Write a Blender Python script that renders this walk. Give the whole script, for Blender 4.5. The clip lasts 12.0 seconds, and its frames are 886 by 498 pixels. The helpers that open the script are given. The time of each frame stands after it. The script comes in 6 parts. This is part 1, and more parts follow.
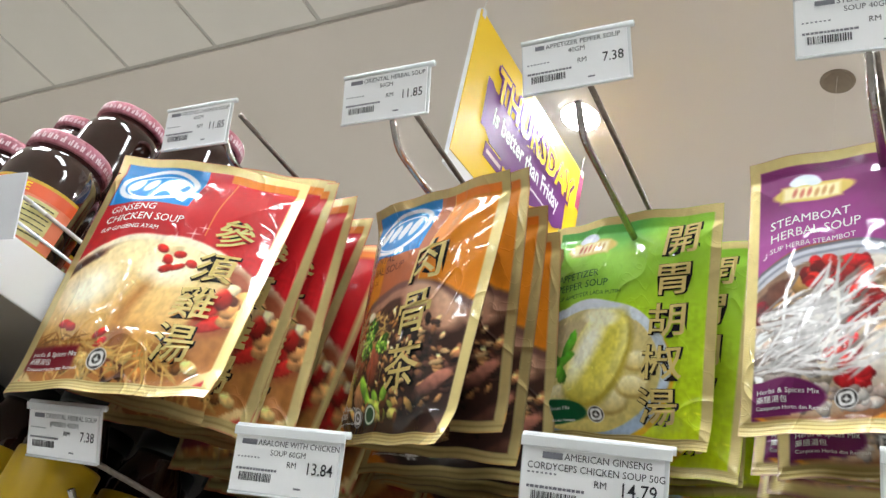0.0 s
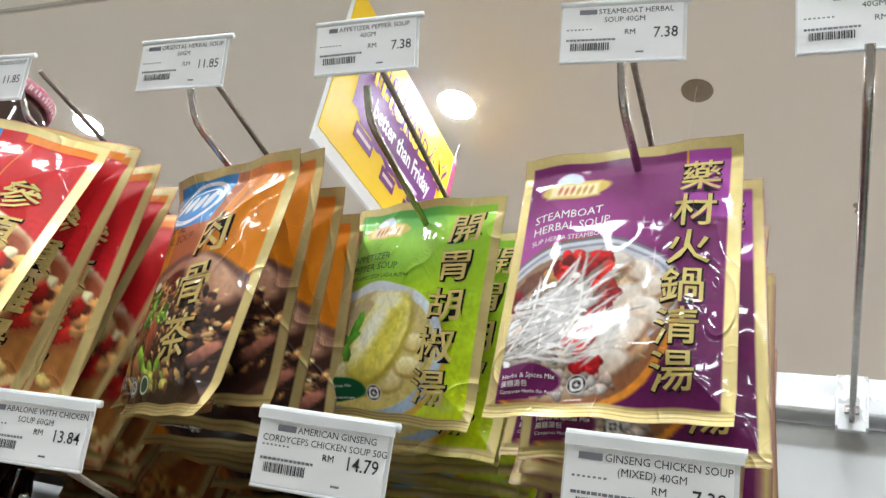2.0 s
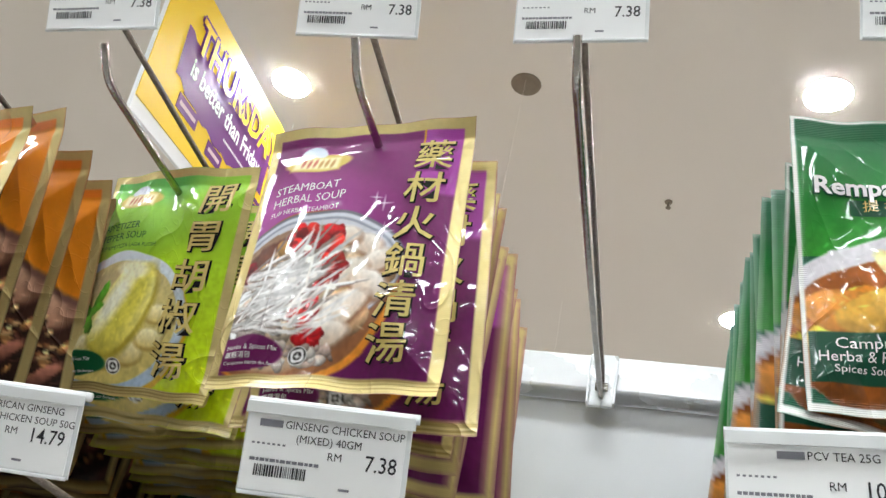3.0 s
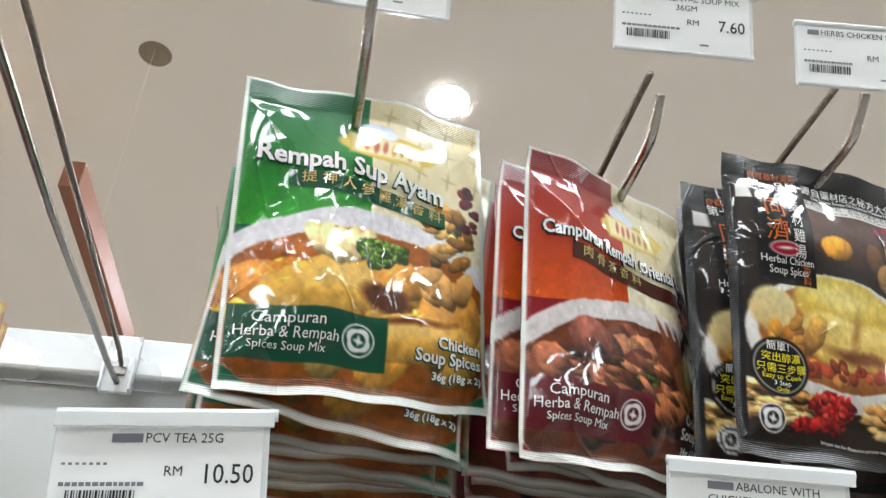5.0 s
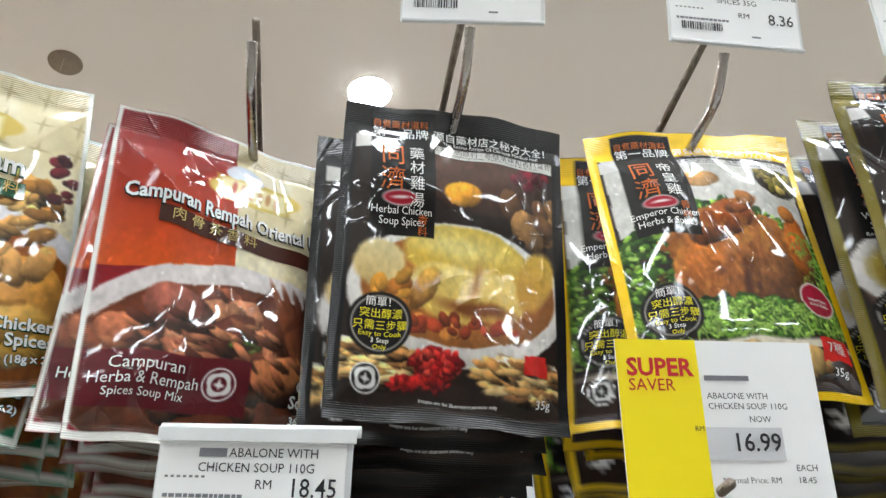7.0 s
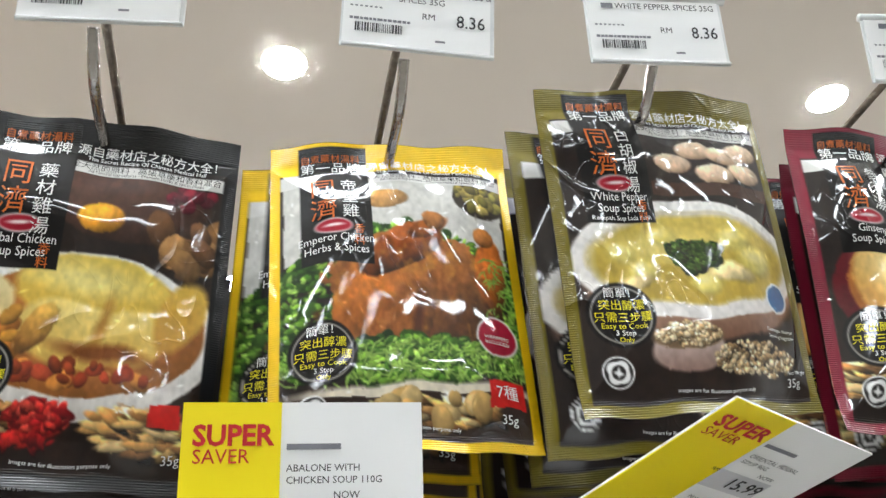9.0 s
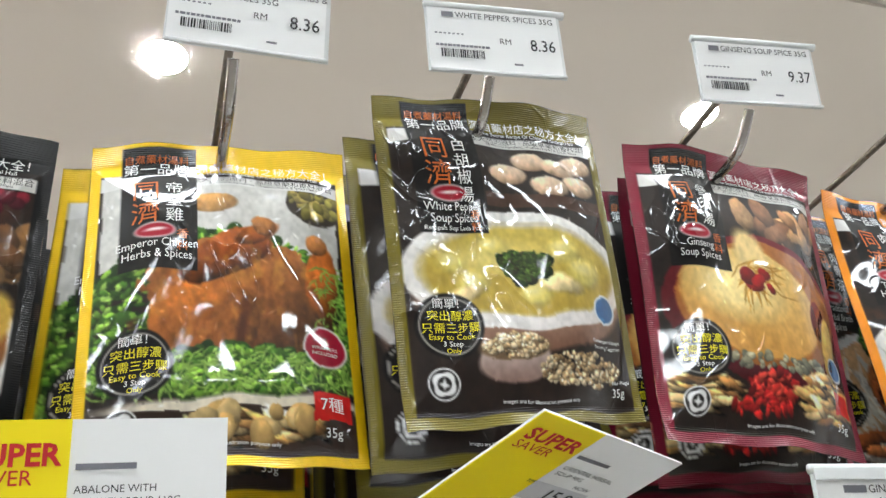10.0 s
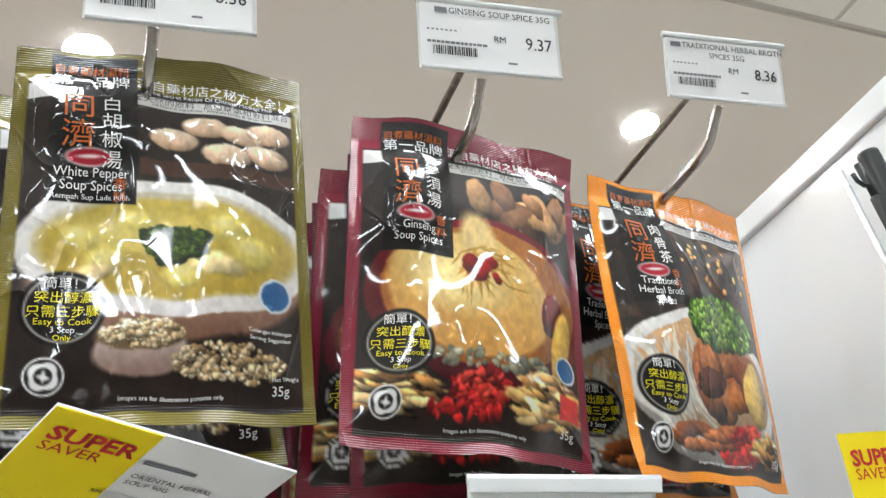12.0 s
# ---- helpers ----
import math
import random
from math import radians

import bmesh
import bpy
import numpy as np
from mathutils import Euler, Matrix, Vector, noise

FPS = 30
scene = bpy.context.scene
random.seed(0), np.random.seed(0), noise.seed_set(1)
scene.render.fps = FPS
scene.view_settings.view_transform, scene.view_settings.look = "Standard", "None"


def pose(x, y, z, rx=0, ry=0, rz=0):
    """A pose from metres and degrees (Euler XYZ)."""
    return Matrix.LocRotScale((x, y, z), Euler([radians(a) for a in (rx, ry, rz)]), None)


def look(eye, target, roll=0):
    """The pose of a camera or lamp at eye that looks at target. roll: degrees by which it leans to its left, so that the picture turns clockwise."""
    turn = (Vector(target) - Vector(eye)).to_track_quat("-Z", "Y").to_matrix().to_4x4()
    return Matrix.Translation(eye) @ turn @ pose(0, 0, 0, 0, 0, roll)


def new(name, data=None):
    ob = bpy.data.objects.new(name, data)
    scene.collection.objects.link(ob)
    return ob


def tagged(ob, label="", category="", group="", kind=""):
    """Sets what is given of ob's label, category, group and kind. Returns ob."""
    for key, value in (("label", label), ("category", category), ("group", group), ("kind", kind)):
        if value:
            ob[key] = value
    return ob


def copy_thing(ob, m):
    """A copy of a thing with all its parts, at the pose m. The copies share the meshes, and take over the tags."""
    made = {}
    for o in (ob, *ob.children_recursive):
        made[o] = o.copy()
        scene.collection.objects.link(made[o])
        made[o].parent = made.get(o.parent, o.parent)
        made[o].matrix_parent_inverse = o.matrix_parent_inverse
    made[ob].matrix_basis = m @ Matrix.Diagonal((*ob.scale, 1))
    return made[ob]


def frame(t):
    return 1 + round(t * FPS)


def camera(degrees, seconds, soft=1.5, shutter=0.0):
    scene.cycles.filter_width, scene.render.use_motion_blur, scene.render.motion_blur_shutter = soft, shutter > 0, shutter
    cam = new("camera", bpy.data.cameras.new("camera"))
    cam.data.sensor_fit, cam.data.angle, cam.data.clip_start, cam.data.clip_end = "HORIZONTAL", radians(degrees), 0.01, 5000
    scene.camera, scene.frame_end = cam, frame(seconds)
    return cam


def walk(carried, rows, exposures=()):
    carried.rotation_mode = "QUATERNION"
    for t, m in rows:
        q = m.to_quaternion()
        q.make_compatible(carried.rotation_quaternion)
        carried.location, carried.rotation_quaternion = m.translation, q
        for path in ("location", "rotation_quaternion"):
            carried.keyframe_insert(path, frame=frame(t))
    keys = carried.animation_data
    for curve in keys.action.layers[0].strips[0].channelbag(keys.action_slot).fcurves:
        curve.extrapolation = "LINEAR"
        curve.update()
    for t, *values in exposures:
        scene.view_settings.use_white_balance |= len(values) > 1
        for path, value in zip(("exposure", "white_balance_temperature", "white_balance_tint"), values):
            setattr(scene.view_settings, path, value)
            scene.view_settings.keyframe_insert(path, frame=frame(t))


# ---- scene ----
cam = camera(55.4, 12.0)
PATH = [
    (0, (-0.07, -0.355, 1.505), (-1.158, 0.98, 2.522), 19.8),
    (0.5, (-0.055, -0.35, 1.507), (-1.147, 0.986, 2.519), 20.3),
    (1, (-0.042, -0.348, 1.51), (-1.087, 1.022, 2.526), 20.3),
    (1.5, (-0.027, -0.339, 1.512), (-0.993, 1.067, 2.556), 20.0),
    (2, (-0.006, -0.335, 1.518), (-0.858, 1.133, 2.576), 18.6),
    (2.5, (0.022, -0.326, 1.521), (-0.689, 1.195, 2.607), 17.0),
    (3, (0.057, -0.314, 1.528), (-0.456, 1.266, 2.642), 13.9),
    (3.5, (0.103, -0.307, 1.535), (-0.242, 1.296, 2.68), 11.2),
    (5.3, (0.168, -0.256, 1.557), (0.562, 1.315, 2.73), -1.4),
    (5.5, (0.172, -0.246, 1.557), (0.63, 1.311, 2.725), -2.5),
    (5.7, (0.186, -0.242, 1.557), (0.676, 1.306, 2.725), -3.4),
    (6, (0.221, -0.253, 1.555), (0.723, 1.295, 2.718), -4.0),
    (6.2, (0.252, -0.258, 1.556), (0.726, 1.3, 2.717), -4.0),
    (6.5, (0.306, -0.268, 1.553), (0.706, 1.312, 2.712), -3.8),
    (6.7, (0.329, -0.269, 1.552), (0.69, 1.315, 2.721), -3.9),
    (8.3, (0.464, -0.259, 1.595), (0.695, 1.379, 2.719), -3.1),
    (8.5, (0.476, -0.266, 1.599), (0.767, 1.379, 2.698), -3.7),
    (9, (0.503, -0.272, 1.595), (0.921, 1.346, 2.694), -5.6),
    (9.5, (0.518, -0.273, 1.598), (1.067, 1.309, 2.692), -7.6),
    (10, (0.531, -0.274, 1.598), (1.194, 1.274, 2.676), -9.4),
    (10.5, (0.546, -0.276, 1.598), (1.293, 1.243, 2.662), -10.6),
    (11, (0.57, -0.278, 1.594), (1.358, 1.225, 2.653), -10.8),
    (11.5, (0.612, -0.265, 1.593), (1.406, 1.228, 2.661), -10.9),
    (12, (0.67, -0.271, 1.595), (1.401, 1.239, 2.683), -9.8),
]
walk(cam, [(t, look(eye, target, roll)) for t, eye, target, roll in PATH])

# world: a faint even fill behind the closed shop
world = bpy.data.worlds.new("shop_world")
scene.world = world
world.use_nodes = True
world.node_tree.nodes["Background"].inputs[0].default_value = (0.9, 0.95, 1.0, 1)
world.node_tree.nodes["Background"].inputs[1].default_value = 0.03
scene.view_settings.exposure = 0.2

CEIL = 3.8          # plaster ceiling
HOOK_Z = 1.9        # upper wires of the peg hooks
ROD_Z = 1.862       # lower wires that carry the packets
RAIL_Y = 0.41       # front face of the hook rail
STRIP_POWER = 34.0
LAMP_POWER = 400.0


# ---- helpers for meshes ----
def lin(c):
    return tuple((x / 12.92 if x <= 0.04045 else ((x + 0.055) / 1.055) ** 2.4) for x in c)


def rgb(r, g, b):
    return lin((r / 255, g / 255, b / 255))


def thing(name, label, category, m=None, group="", kind=""):
    ob = new(name)
    ob.empty_display_size = 0.02
    if m is not None:
        ob.matrix_basis = m
    return tagged(ob, label, category, group, kind)


def part(name, bm, material, parent=None, label="", smooth=False):
    me = bm
    if isinstance(bm, bmesh.types.BMesh):
        me = bpy.data.meshes.new(name)
        bm.to_mesh(me)
        bm.free()
    if smooth:
        me.polygons.foreach_set("use_smooth", [True] * len(me.polygons))
    if material is not None and not me.materials:
        me.materials.append(material)
    ob = new(name, me)
    ob.parent = parent
    if label:
        ob["label"] = label
    return ob


def box(x0, y0, z0, x1, y1, z1, bevel=0.0, bm=None):
    bm = bm or bmesh.new()
    r = bmesh.ops.create_cube(bm, size=1)
    bmesh.ops.scale(bm, vec=(x1 - x0, y1 - y0, z1 - z0), verts=r["verts"])
    bmesh.ops.translate(bm, vec=((x0 + x1) / 2, (y0 + y1) / 2, (z0 + z1) / 2), verts=r["verts"])
    if bevel:
        es = list({e for v in r["verts"] for e in v.link_edges})
        bmesh.ops.bevel(bm, geom=es, offset=bevel, segments=2, affect="EDGES", profile=0.5)
    return bm


def tube(points, r, seg=10, bm=None):
    """A round wire along a line of points."""
    bm = bm or bmesh.new()
    pts = [Vector(p) for p in points]
    rings = []
    for i, p in enumerate(pts):
        d = (pts[min(i + 1, len(pts) - 1)] - pts[max(i - 1, 0)]).normalized()
        ref = Vector((1, 0, 0)) if abs(d.x) < 0.8 else Vector((0, 0, 1))
        a = d.cross(ref).normalized()
        b = d.cross(a)
        rings.append([bm.verts.new(p + (a * math.cos(k * 2 * math.pi / seg) + b * math.sin(k * 2 * math.pi / seg)) * r) for k in range(seg)])
    for i in range(len(rings) - 1):
        for k in range(seg):
            bm.faces.new((rings[i][k], rings[i][(k + 1) % seg], rings[i + 1][(k + 1) % seg], rings[i + 1][k]))
    bm.faces.new(rings[0])
    bm.faces.new(list(reversed(rings[-1])))
    bmesh.ops.recalc_face_normals(bm, faces=bm.faces)
    return bm


def turned(profile, seg=40, bm=None):
    """A body of revolution about z from (radius, height) pairs."""
    bm = bm or bmesh.new()
    rings = [[bm.verts.new((r * math.cos(k * 2 * math.pi / seg), r * math.sin(k * 2 * math.pi / seg), z)) for k in range(seg)] for r, z in profile]
    for i in range(len(rings) - 1):
        for k in range(seg):
            bm.faces.new((rings[i][k], rings[i][(k + 1) % seg], rings[i + 1][(k + 1) % seg], rings[i + 1][k]))
    bm.faces.new(list(reversed(rings[0])))
    bm.faces.new(rings[-1])
    return bm


# ---- materials ----
def mat(name, color=(0.8, 0.8, 0.8), rough=0.5, metal=0.0, coat=0.0, spec=0.5, noise_scale=0, vary=0.0, bump=0.0, bump_scale=200, emit=None, power=0.0):
    m = bpy.data.materials.new(name)
    m.use_nodes = True
    nt = m.node_tree
    b = nt.nodes["Principled BSDF"]
    b.inputs["Base Color"].default_value = (*color, 1)
    b.inputs["Roughness"].default_value = rough
    b.inputs["Metallic"].default_value = metal
    b.inputs["Coat Weight"].default_value = coat
    b.inputs["Specular IOR Level"].default_value = spec
    tc = nt.nodes.new("ShaderNodeTexCoord")
    if vary:
        n = nt.nodes.new("ShaderNodeTexNoise")
        n.inputs["Scale"].default_value = noise_scale
        n.inputs["Detail"].default_value = 6
        nt.links.new(tc.outputs["Object"], n.inputs["Vector"])
        mix = nt.nodes.new("ShaderNodeMix")
        mix.data_type = "RGBA"
        mix.inputs["A"].default_value = (*[c * (1 - vary) for c in color], 1)
        mix.inputs["B"].default_value = (*[min(1, c * (1 + vary)) for c in color], 1)
        nt.links.new(n.outputs["Fac"], mix.inputs["Factor"])
        nt.links.new(mix.outputs["Result"], b.inputs["Base Color"])
        mr = nt.nodes.new("ShaderNodeMapRange")
        mr.inputs["To Min"].default_value = max(0, rough - 0.1)
        mr.inputs["To Max"].default_value = min(1, rough + 0.1)
        nt.links.new(n.outputs["Fac"], mr.inputs["Value"])
        nt.links.new(mr.outputs["Result"], b.inputs["Roughness"])
    if bump:
        n = nt.nodes.new("ShaderNodeTexNoise")
        n.inputs["Scale"].default_value = bump_scale
        n.inputs["Detail"].default_value = 4
        nt.links.new(tc.outputs["Object"], n.inputs["Vector"])
        bp = nt.nodes.new("ShaderNodeBump")
        bp.inputs["Strength"].default_value = bump
        bp.inputs["Distance"].default_value = 0.002
        nt.links.new(n.outputs["Fac"], bp.inputs["Height"])
        nt.links.new(bp.outputs["Normal"], b.inputs["Normal"])
    if emit:
        b.inputs["Emission Color"].default_value = (*emit, 1)
        b.inputs["Emission Strength"].default_value = power
    return m


def crinkled(m, rough=0.035, strength=0.9, scale=12.0):
    """Adds the soft folds of plastic film to the gloss of a material, in the packet's own space."""
    nt = m.node_tree
    b = nt.nodes["Principled BSDF"]
    at = nt.nodes.new("ShaderNodeAttribute")
    at.attribute_name = "fold"
    mp = nt.nodes.new("ShaderNodeMapping")
    mp.inputs["Scale"].default_value = (1.0, 1.0, 0.6)
    nt.links.new(at.outputs["Vector"], mp.inputs["Vector"])
    wide = nt.nodes.new("ShaderNodeTexNoise")
    wide.inputs["Scale"].default_value = scale
    wide.inputs["Detail"].default_value = 1.2
    wide.inputs["Roughness"].default_value = 0.4
    wide.inputs["Distortion"].default_value = 1.1
    nt.links.new(mp.outputs["Vector"], wide.inputs["Vector"])
    height = wide.outputs["Fac"]
    where = nt.nodes.new("ShaderNodeTexNoise")
    where.inputs["Scale"].default_value = scale * 1.3
    where.inputs["Detail"].default_value = 1.0
    nt.links.new(at.outputs["Vector"], where.inputs["Vector"])
    patch = nt.nodes.new("ShaderNodeMapRange")
    patch.inputs["From Min"].default_value = 0.46
    patch.inputs["From Max"].default_value = 0.64
    nt.links.new(where.outputs["Fac"], patch.inputs["Value"])
    for times, twist, most, depth in ((2.0, 1.2, 0.045, 1.5), (4.2, 1.8, 0.03, 0.35)):
        crease = nt.nodes.new("ShaderNodeTexNoise")
        crease.inputs["Scale"].default_value = scale * times
        crease.inputs["Detail"].default_value = 0.0
        crease.inputs["Distortion"].default_value = twist
        nt.links.new(mp.outputs["Vector"], crease.inputs["Vector"])
        off = nt.nodes.new("ShaderNodeMath")
        off.operation = "SUBTRACT"
        off.inputs[1].default_value = 0.5
        nt.links.new(crease.outputs["Fac"], off.inputs[0])
        ridge = nt.nodes.new("ShaderNodeMath")
        ridge.operation = "ABSOLUTE"
        nt.links.new(off.outputs[0], ridge.inputs[0])
        thin = nt.nodes.new("ShaderNodeMath")
        thin.operation = "SMOOTH_MIN"
        thin.inputs[1].default_value = most
        thin.inputs[2].default_value = most
        nt.links.new(ridge.outputs[0], thin.inputs[0])
        fold = nt.nodes.new("ShaderNodeMath")
        fold.operation = "MULTIPLY_ADD"
        fold.inputs[1].default_value = -depth
        fold.inputs[2].default_value = depth * most
        nt.links.new(thin.outputs[0], fold.inputs[0])
        both = nt.nodes.new("ShaderNodeMath")
        both.operation = "MULTIPLY_ADD"
        nt.links.new(fold.outputs[0], both.inputs[0])
        nt.links.new(patch.outputs["Result"], both.inputs[1])
        nt.links.new(height, both.inputs[2])
        height = both.outputs[0]
    bp = nt.nodes.new("ShaderNodeBump")
    bp.inputs["Strength"].default_value = strength
    bp.inputs["Distance"].default_value = 0.0115
    rib = nt.nodes.new("ShaderNodeTexWave")
    rib.bands_direction = "Z"
    rib.inputs["Scale"].default_value = 300.0
    nt.links.new(at.outputs["Vector"], rib.inputs["Vector"])
    sm = nt.nodes.new("ShaderNodeAttribute")
    sm.attribute_name = "seal"
    ribbed = nt.nodes.new("ShaderNodeMath")
    ribbed.operation = "MULTIPLY"
    nt.links.new(rib.outputs["Fac"], ribbed.inputs[0])
    nt.links.new(sm.outputs["Fac"], ribbed.inputs[1])
    high = nt.nodes.new("ShaderNodeMath")
    high.operation = "MULTIPLY_ADD"
    high.inputs[1].default_value = 0.012
    nt.links.new(ribbed.outputs[0], high.inputs[0])
    nt.links.new(height, high.inputs[2])
    nt.links.new(high.outputs[0], bp.inputs["Height"])
    nt.links.new(bp.outputs["Normal"], b.inputs["Coat Normal"])
    nt.links.new(bp.outputs["Normal"], b.inputs["Normal"])
    b.inputs["Roughness"].default_value = 0.5
    b.inputs["Specular IOR Level"].default_value = 0.15
    b.inputs["Coat Weight"].default_value = 1.0
    b.inputs["Coat IOR"].default_value = 1.52
    se = nt.nodes.new("ShaderNodeAttribute")
    se.attribute_name = "seal"
    cr = nt.nodes.new("ShaderNodeMapRange")
    cr.inputs["To Min"].default_value = rough
    cr.inputs["To Max"].default_value = 0.2
    nt.links.new(se.outputs["Fac"], cr.inputs["Value"])
    nt.links.new(cr.outputs["Result"], b.inputs["Coat Roughness"])
    return m


def film(name, color=None, metal=0.0):
    m = mat(name, color or (0.8, 0.8, 0.8), 0.4, metal)
    if color is None:
        at = m.node_tree.nodes.new("ShaderNodeAttribute")
        at.attribute_name = "print"
        m.node_tree.links.new(at.outputs["Alpha"], m.node_tree.nodes["Principled BSDF"].inputs["Metallic"])
        m.node_tree.links.new(at.outputs["Color"], m.node_tree.nodes["Principled BSDF"].inputs["Base Color"])
    return crinkled(m)


M_PLASTER = mat("ceiling_plaster", rgb(232, 224, 215), 0.9, noise_scale=1.5, vary=0.03, bump=0.05, bump_scale=60)
M_TILE = mat("ceiling_tile", rgb(240, 236, 228), 0.9, noise_scale=3, vary=0.04, bump=0.3, bump_scale=300)
M_GRID = mat("ceiling_grid", rgb(206, 202, 194), 0.6)
M_FLOOR = mat("floor_tile", rgb(184, 180, 172), 0.25, noise_scale=4, vary=0.06)
M_WALL = mat("wall_paint", rgb(228, 224, 216), 0.8, noise_scale=1, vary=0.04)
M_STEEL = mat("white_powder_coat", rgb(226, 227, 228), 0.22, noise_scale=8, vary=0.03)
M_BACK = mat("back_panel_steel", rgb(196, 197, 198), 0.3, noise_scale=8, vary=0.04)
M_PANEL = mat("gloss_white_panel", rgb(236, 236, 236), 0.1, noise_scale=8, vary=0.03)
M_RAIL = mat("rail_steel", rgb(222, 224, 226), 0.28, metal=0.35, noise_scale=10, vary=0.06)
M_CHROME = mat("hook_chrome", rgb(166, 161, 156), 0.14, metal=1.0, noise_scale=160, vary=0.35, bump=0.2, bump_scale=420)
M_RUSTY = mat("worn_wire", rgb(118, 108, 98), 0.34, metal=0.9, noise_scale=260, vary=0.6, bump=0.6, bump_scale=500)
M_BLACK = mat("black_plastic", rgb(20, 26, 24), 0.4, noise_scale=20, vary=0.2)
M_PAPER = mat("label_paper", rgb(243, 243, 243), 0.55, noise_scale=40, vary=0.02)
M_INK = mat("label_ink", rgb(28, 28, 34), 0.6)
M_GREYINK = mat("faint_ink", rgb(120, 120, 128), 0.6)
M_LAMP = mat("lamp_diffuser", (0.9, 0.9, 0.9), 0.5, emit=(0.94, 0.97, 1.02), power=LAMP_POWER)
M_STRIP = mat("strip_diffuser", (0.9, 0.9, 0.9), 0.5, emit=(0.905, 0.97, 1.01), power=STRIP_POWER)
M_DARKRING = mat("vent_grille", rgb(136, 122, 104), 0.7, noise_scale=50, vary=0.2)
M_OPP = mat("grey_shelving", rgb(120, 112, 104), 0.5, noise_scale=3, vary=0.3)
M_WOOD = mat("brown_wood", rgb(126, 72, 44), 0.5, noise_scale=14, vary=0.15)
M_FILM = film("printed_film")
M_FOIL = film("silver_foil", rgb(176, 172, 166), metal=0.8)
M_REAR_RED = film("rear_film_red", rgb(112, 30, 24))
M_REAR_BROWN = film("rear_film_brown", rgb(112, 62, 26))
M_REAR_GREEN = film("rear_film_green", rgb(126, 140, 36))
M_REAR_DARK = film("rear_film_dark", rgb(52, 46, 40), metal=0.3)
M_GOLD = film("gold_foil", rgb(190, 165, 95), metal=0.75)
M_SS_YELLOW = mat("yellow_card", rgb(250, 226, 10), 0.45, noise_scale=30, vary=0.03)
M_SS_RED = mat("red_print", rgb(196, 30, 36), 0.5)
M_BANNER_Y = mat("banner_yellow", rgb(246, 205, 8), 0.5, noise_scale=3, vary=0.05)
M_BANNER_P = mat("banner_purple", rgb(110, 40, 120), 0.5, noise_scale=8, vary=0.1)

M_LIDMARK = mat("lid_print", rgb(226, 200, 204), 0.4)
M_CARD = mat("white_card", rgb(228, 228, 232), 0.5, noise_scale=5, vary=0.03)
m = mat("clear_plastic", rgb(240, 244, 248), 0.12)
m.node_tree.nodes["Principled BSDF"].inputs["Transmission Weight"].default_value = 0.9
m.node_tree.nodes["Principled BSDF"].inputs["IOR"].default_value = 1.3
M_CLEAR = m


# ---- the shop around the aisle ----
def slab(name, x0, y0, z0, x1, y1, z1, material, label="", category=""):
    return tagged(part(name, box(x0, y0, z0, x1, y1, z1), material), label, category, kind="structure")


slab("floor", -9, -11, -0.1, 9, 9, 0, M_FLOOR, "pale polished floor tiles of the shop", "floor")
slab("wall_north", -9, 9, 0, 9, 9.2, 5, M_WALL, "plain painted far wall of the shop", "wall")
# south wall is out of view; its dark grey keeps the film's reflections dark
slab("wall_south", -9, -11.2, 0, 9, -11, 5, M_OPP, "unseen wall behind the aisle, darkened to keep film reflections low", "wall")
slab("wall_west", -9.2, -11, 0, -9, 9, 5, M_WALL, "plain painted side wall of the shop", "wall")
slab("wall_east", 9, -11, 0, 9.2, 9, 5, M_WALL, "plain painted side wall of the shop", "wall")
slab("ceiling", -9, 1.15, CEIL, 9, 9, CEIL + 0.1, M_PLASTER, "smooth beige plaster ceiling with downlights", "ceiling")

# suspended tiles over the aisle: one mesh of recessed tiles and their bars
bm = bmesh.new()
for i in range(-15, 16):
    for j in range(21):
        x, y = i * 0.6 + 0.12, 1.14 - j * 0.6
        box(x + 0.012, y - 0.588, CEIL + 0.012, x + 0.588, y - 0.012, CEIL + 0.03, bm=bm)
tagged(part("ceiling_tiles", bm, M_TILE), "off-white suspended ceiling tiles in a grid", "ceiling", kind="structure")
slab("ceiling_grid", -9, -11, CEIL + 0.018, 9, 1.15, CEIL + 0.06, M_GRID, "grey bars between the ceiling tiles", "ceiling")


def downlight(x, y):
    ob = thing("downlight", "round recessed downlight glowing in the plaster ceiling", "ceiling light", pose(x, y, CEIL), "ceiling downlights")
    bm = turned([(0.0765, -0.0015), (0.08, -0.0015), (0.081, 0.0)], 48)
    part("rim", bm, M_STEEL, ob, "white trim ring", True)
    part("diffuser", turned([(0.001, -0.003), (0.06, -0.003), (0.0755, -0.0028), (0.0762, -0.001)], 48), M_LAMP, ob, "glowing round diffuser", True)
    return ob


for x, y in ((-3.47, 1.84), (-1.42, 1.835), (0.55, 1.862), (2.66, 1.80), (4.7, 1.8)):
    downlight(x, y)
for x in (-3.6, -1.6, 0.4, 2.4, 4.4):
    downlight(x, 3.35)
for x in (-3.6, -1.6, 0.4, 2.4, 4.4):
    downlight(x, 5.4)

vent = thing("ceiling_vent", "round dark grey ceiling speaker grille between downlights", "ceiling vent", pose(-0.48, 1.828, CEIL))
part("rim", turned([(0.044, -0.006), (0.054, -0.004), (0.056, 0.0)], 40), M_DARKRING, vent, "", True)
part("grille", turned([(0.001, -0.005), (0.043, -0.008), (0.045, -0.003)], 40), M_DARKRING, vent, "", True)


